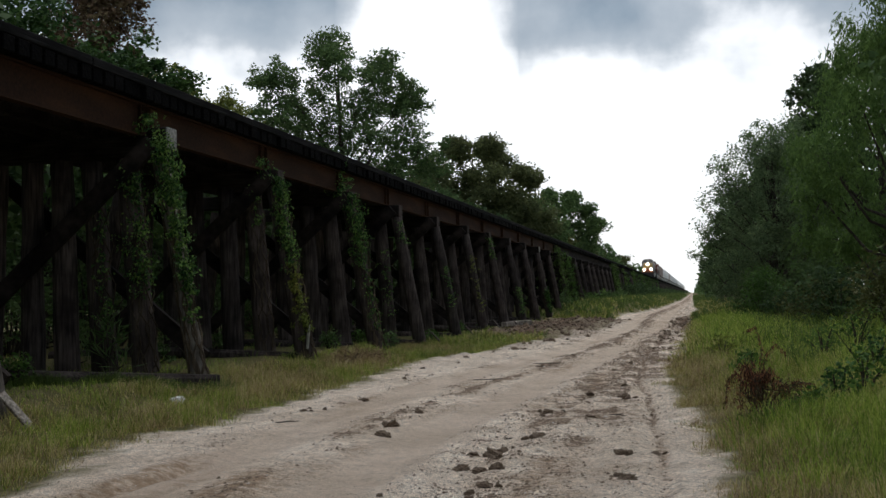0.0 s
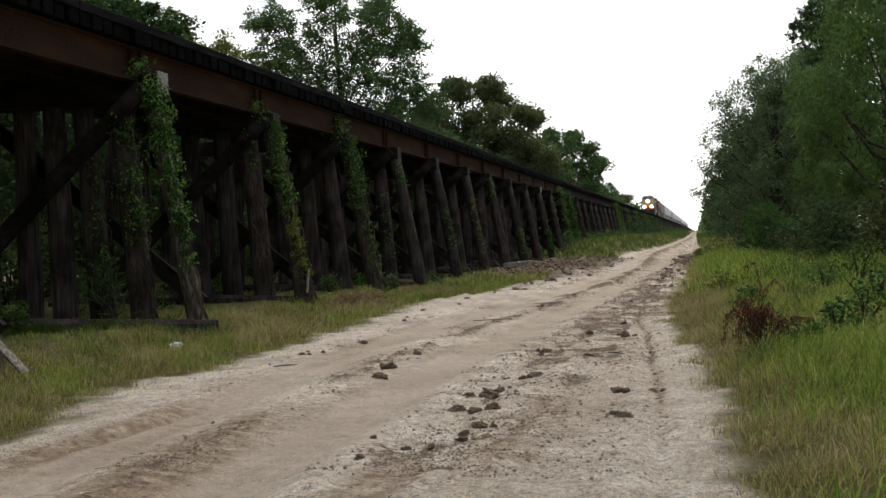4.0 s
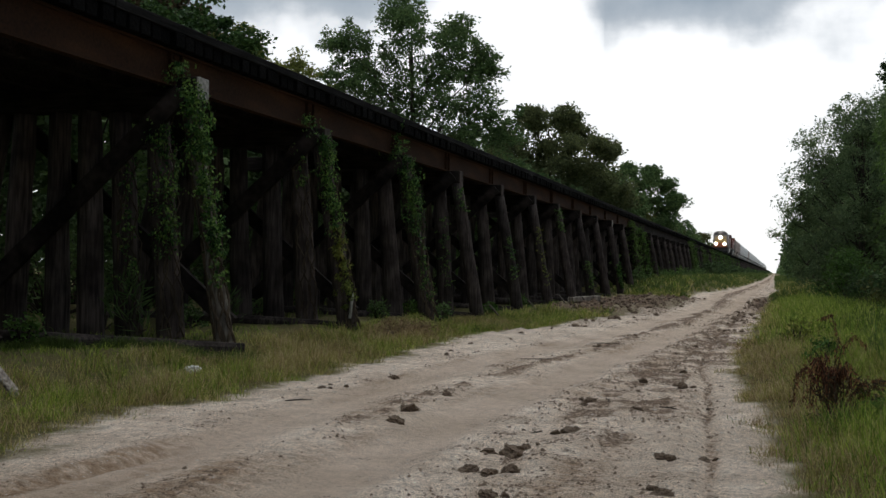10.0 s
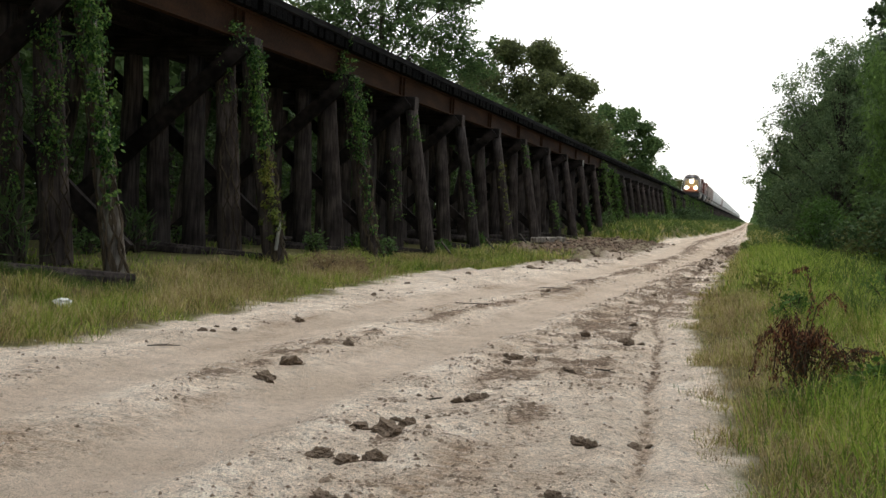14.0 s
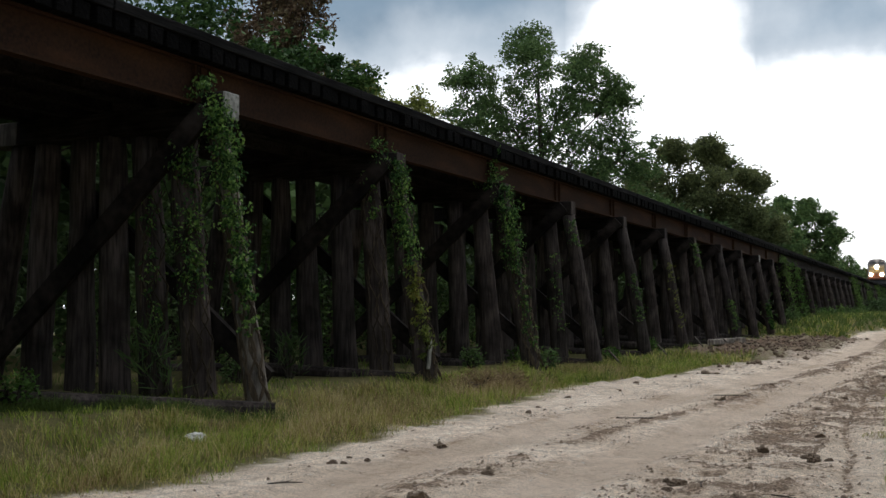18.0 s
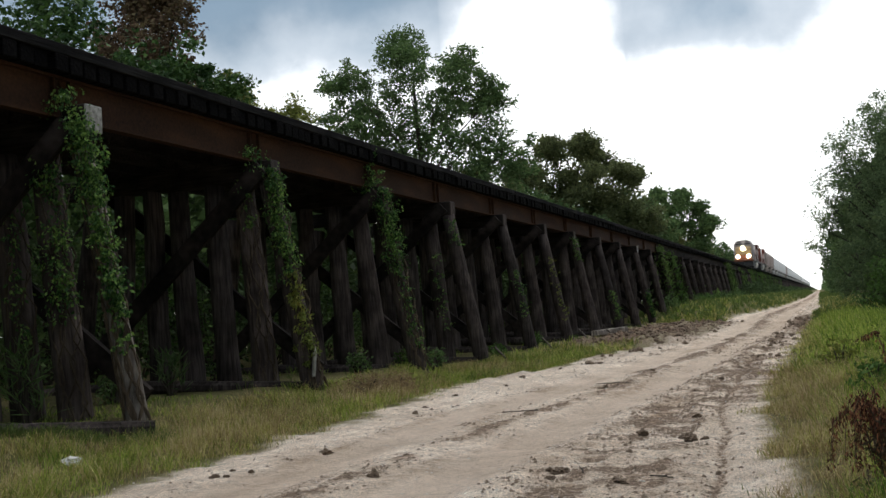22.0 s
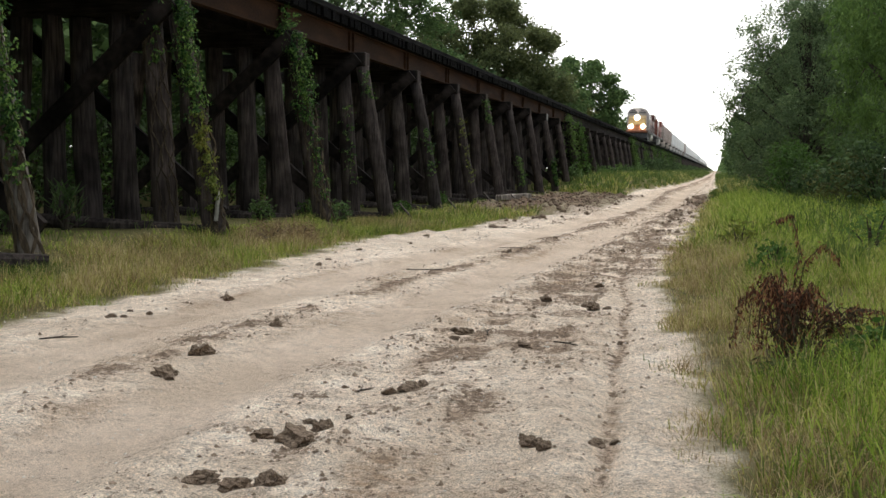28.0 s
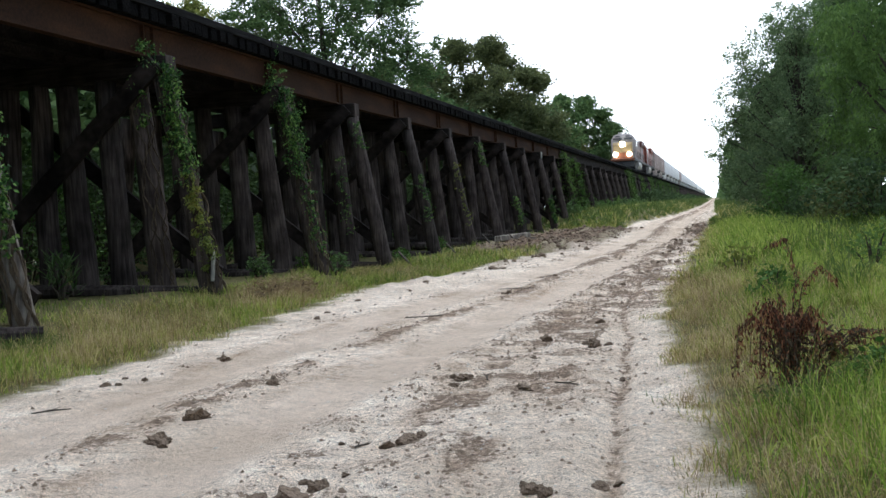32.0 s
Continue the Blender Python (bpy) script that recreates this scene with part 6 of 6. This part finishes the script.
def build_crumbs():
    """Small crumbs of soil and grit over the track."""
    rng = np.random.default_rng(19)
    n = 150000
    y = -10 + 36 * rng.random(n) ** 1.7
    x = rng.uniform(2.3, 8.4, n)
    _, mud, track, _ = ruts(x, y)
    churn = np.exp(-(((x - 7.0) / 0.75) ** 2))
    m = rng.random(n) < (0.06 + 0.7 * mud + 0.4 * churn - 0.25 * track) * (0.35 + 0.9 * np.clip(vnoise(x * 1.6, y * 1.2, 41) + 0.3, 0, 1))
    x, y = x[m], y[m]
    n = len(x)
    s = 0.004 + 0.018 * rng.random(n) ** 5 * (1 + 0.05 * (y + 10))
    z = ground_z(x, y) + s * 0.1
    base = np.array([(1, 0, -0.2), (0, 1, -0.2), (-1, 0, -0.2), (0, -1, -0.2), (0, 0, 0.6)], float)
    v = base[None] * s[:, None, None] * rng.uniform(0.5, 1.5, (n, 5, 1)) + np.stack([x, y, z], 1)[:, None]
    f = np.array([(0, 1, 4), (1, 2, 4), (2, 3, 4), (3, 0, 4)])
    faces = (np.arange(n)[:, None, None] * 5 + f[None]).reshape(-1, 3)
    tagged(new("soil_crumbs", quick_mesh("soil_crumbs", v.reshape(-1, 3), [faces], CLOD)), label="small brown soil crumbs scattered on the sandy track", category="soil", kind="stuff")


build_crumbs()


def build_pebbles():
    """Pale grit and small stones lying on the sand."""
    rng = np.random.default_rng(29)
    n = 4500
    x, y = rng.uniform(2.3, 8.6, n), -10 + 22 * rng.random(n) ** 1.6
    s = 0.003 + 0.008 * rng.random(n) ** 3 * (1 + 0.06 * (y + 10))
    z = ground_z(x, y) + s * 0.15
    base = np.array([(1, 0, 0), (0, 1, 0), (-1, 0, 0), (0, -1, 0), (0, 0, 0.6), (0, 0, -0.6)], float)
    v = base[None] * s[:, None, None] * rng.uniform(0.6, 1.4, (n, 6, 1)) + np.stack([x, y, z], 1)[:, None]
    f = np.array([(0, 1, 4), (1, 2, 4), (2, 3, 4), (3, 0, 4), (1, 0, 5), (2, 1, 5), (3, 2, 5), (0, 3, 5)])
    faces = (np.arange(n)[:, None, None] * 6 + f[None]).reshape(-1, 3)
    tagged(new("pebbles", quick_mesh("pebbles", v.reshape(-1, 3), [faces], PEBBLE)), label="small pale pebbles and grit on the sandy track", category="pebbles", kind="stuff")


PEBBLE = paint("pale_pebble", (0.72, 0.68, 0.62), 0.8, 0.5)
build_pebbles()


def build_rubble():
    """Loose lumps of dug soil over the heap beside the road and on the ridges."""
    rng = np.random.default_rng(37)
    n = 9000
    x, y = np.r_[rng.uniform(0.2, 5.0, 6000), rng.uniform(7.0, 9.5, 3000)], rng.uniform(10, 50, n)
    a, b, c = dirt_heap(x, y)
    m = rng.random(n) < np.clip(a + 0.5 * b + 0.5 * c, 0, 1) * 0.6
    x, y = x[m], y[m]
    n = len(x)
    s = 0.03 + 0.09 * rng.random(n) ** 3
    z = ground_z(x, y) + s * 0.2
    base = np.array([(1, 0, 0), (0, 1, 0), (-1, 0, 0), (0, -1, 0), (0, 0, 0.8), (0, 0, -0.6)], float)
    v = base[None] * s[:, None, None] * rng.uniform(0.5, 1.5, (n, 6, 1)) + np.stack([x, y, z], 1)[:, None]
    f = np.array([(0, 1, 4), (1, 2, 4), (2, 3, 4), (3, 0, 4), (1, 0, 5), (2, 1, 5), (3, 2, 5), (0, 3, 5)])
    faces = (np.arange(n)[:, None, None] * 6 + f[None]).reshape(-1, 3)
    tagged(new("soil_rubble", quick_mesh("soil_rubble", v.reshape(-1, 3), [faces], CLOD)), label="loose brown rubble of dug soil beside the track", category="soil", kind="stuff")


build_rubble()


def board(name, label, x, y, z, ln, w, h, rx, ry, rz, mat):
    """A loose timber with cut-back edges and one splintered end."""
    s = Shape().box(-ln / 2, ln / 2, -w / 2, w / 2, -h / 2, h / 2, min(w, h) * 0.12)
    s.add([(ln / 2, -w / 2, -h / 2), (ln / 2, w / 2, -h / 2), (ln / 2 + w * 1.3, w * 0.2, 0), (ln / 2, 0, h / 2)], [(0, 1, 2), (1, 3, 2), (3, 0, 2), (0, 3, 1)])
    ob = tagged(new(name, s.mesh(name, mat)), label=label, category="timber")
    ob.matrix_basis = pose(x, y, z, rx, ry, rz)
    return ob


board("fallen_timber", "weathered timber lying at the trestle foot", 0.75, 31.4, float(ground_z(0.75, 31.4)) + 0.12, 4.0, 0.24, 0.22, 0, 0, 82, OLD_PILE)
board("fallen_timber", "dark timber lying beside the dirt heap", 1.25, 33.5, float(ground_z(1.25, 33.5)) + 0.1, 3.0, 0.25, 0.2, 0, 2, 60, PILE)
board("splintered_board", "splintered grey board leaning against a pile foot", 0.78, -5.65, 0.3, 0.5, 0.11, 0.04, 25, 48, 10, OLD_PILE)
for i in (3, 4, 5, 6):
    board("splintered_board", "pale splinter of timber at a pile foot", 0.85, bent_y(i) + 0.1, float(ground_z(0.85, bent_y(i))) + 0.28, 0.4, 0.07, 0.035, 10, 48, rngc.uniform(-20, 20), GREY_PILE)
board("splintered_board", "pale splintered shard at the foot of a pile", 0.47, bent_y(1) - 0.225, float(ground_z(0.7, bent_y(1))) + 0.5, 0.42, 0.1, 0.03, 0, -84, 0, CAP_END)
board("dead_log", "half-hidden dead log in dry grass", 1.3, 5.7, float(ground_z(1.3, 5.7)) + 0.04, 1.0, 0.16, 0.16, 20, 6, 72, PILE)

LITTER = paint("white_plastic", (0.75, 0.75, 0.74), 0.4, 0.15)
bm = bmesh.new()
bmesh.ops.create_icosphere(bm, subdivisions=3, radius=0.12)
for v in bm.verts:
    v.co *= 1 + 0.55 * noise.noise(v.co * 13)
    v.co.z *= 0.55
me = bpy.data.meshes.new("plastic_litter")
bm.to_mesh(me)
bm.free()
me.materials.append(LITTER)
lit = tagged(new("plastic_litter", me), label="crumpled white plastic litter lying in verge grass", category="litter")
lit.matrix_basis = pose(1.17, -2.3, float(ground_z(1.17, -2.3)) + 0.07) @ Matrix.Scale(0.85, 4)


for k, (sx, sy, sl, sr) in enumerate(((5.05, 2.3, 0.8, 12), (6.55, -5.3, 0.28, 70), (5.4, 6.6, 0.6, 4), (7.6, -3.3, 0.25, -30), (3.6, -4.2, 0.3, 40), (6.9, -3.0, 0.3, 100))):
    st = Shape().tube([(-sl / 2, 0, 0.01), (0, 0.03 * sl, 0.015), (sl / 2, -0.05 * sl, 0.012)], [0.006, 0.008, 0.004], 6).tube([(0, 0.03 * sl, 0.015), (sl * 0.25, 0.14 * sl, 0.03)], [0.005, 0.002], 5)
    sk = tagged(new("fallen_twig", st.mesh("fallen_twig", BARK)), label="thin dry brown twig lying on the sand", category="twig", group="twigs on the track")
    sk.matrix_basis = pose(sx, sy, float(ground_z(sx, sy)), 0, 0, sr)


# ---- moving train ----
def motions():
    for thing, back in TRAIN:
        walk(thing, [(t, pose(TRACK_X, 256.0 - 4.1 * t + back, RAIL_TOP)) for t in (0, 8, 16, 24, 32)])


motions()
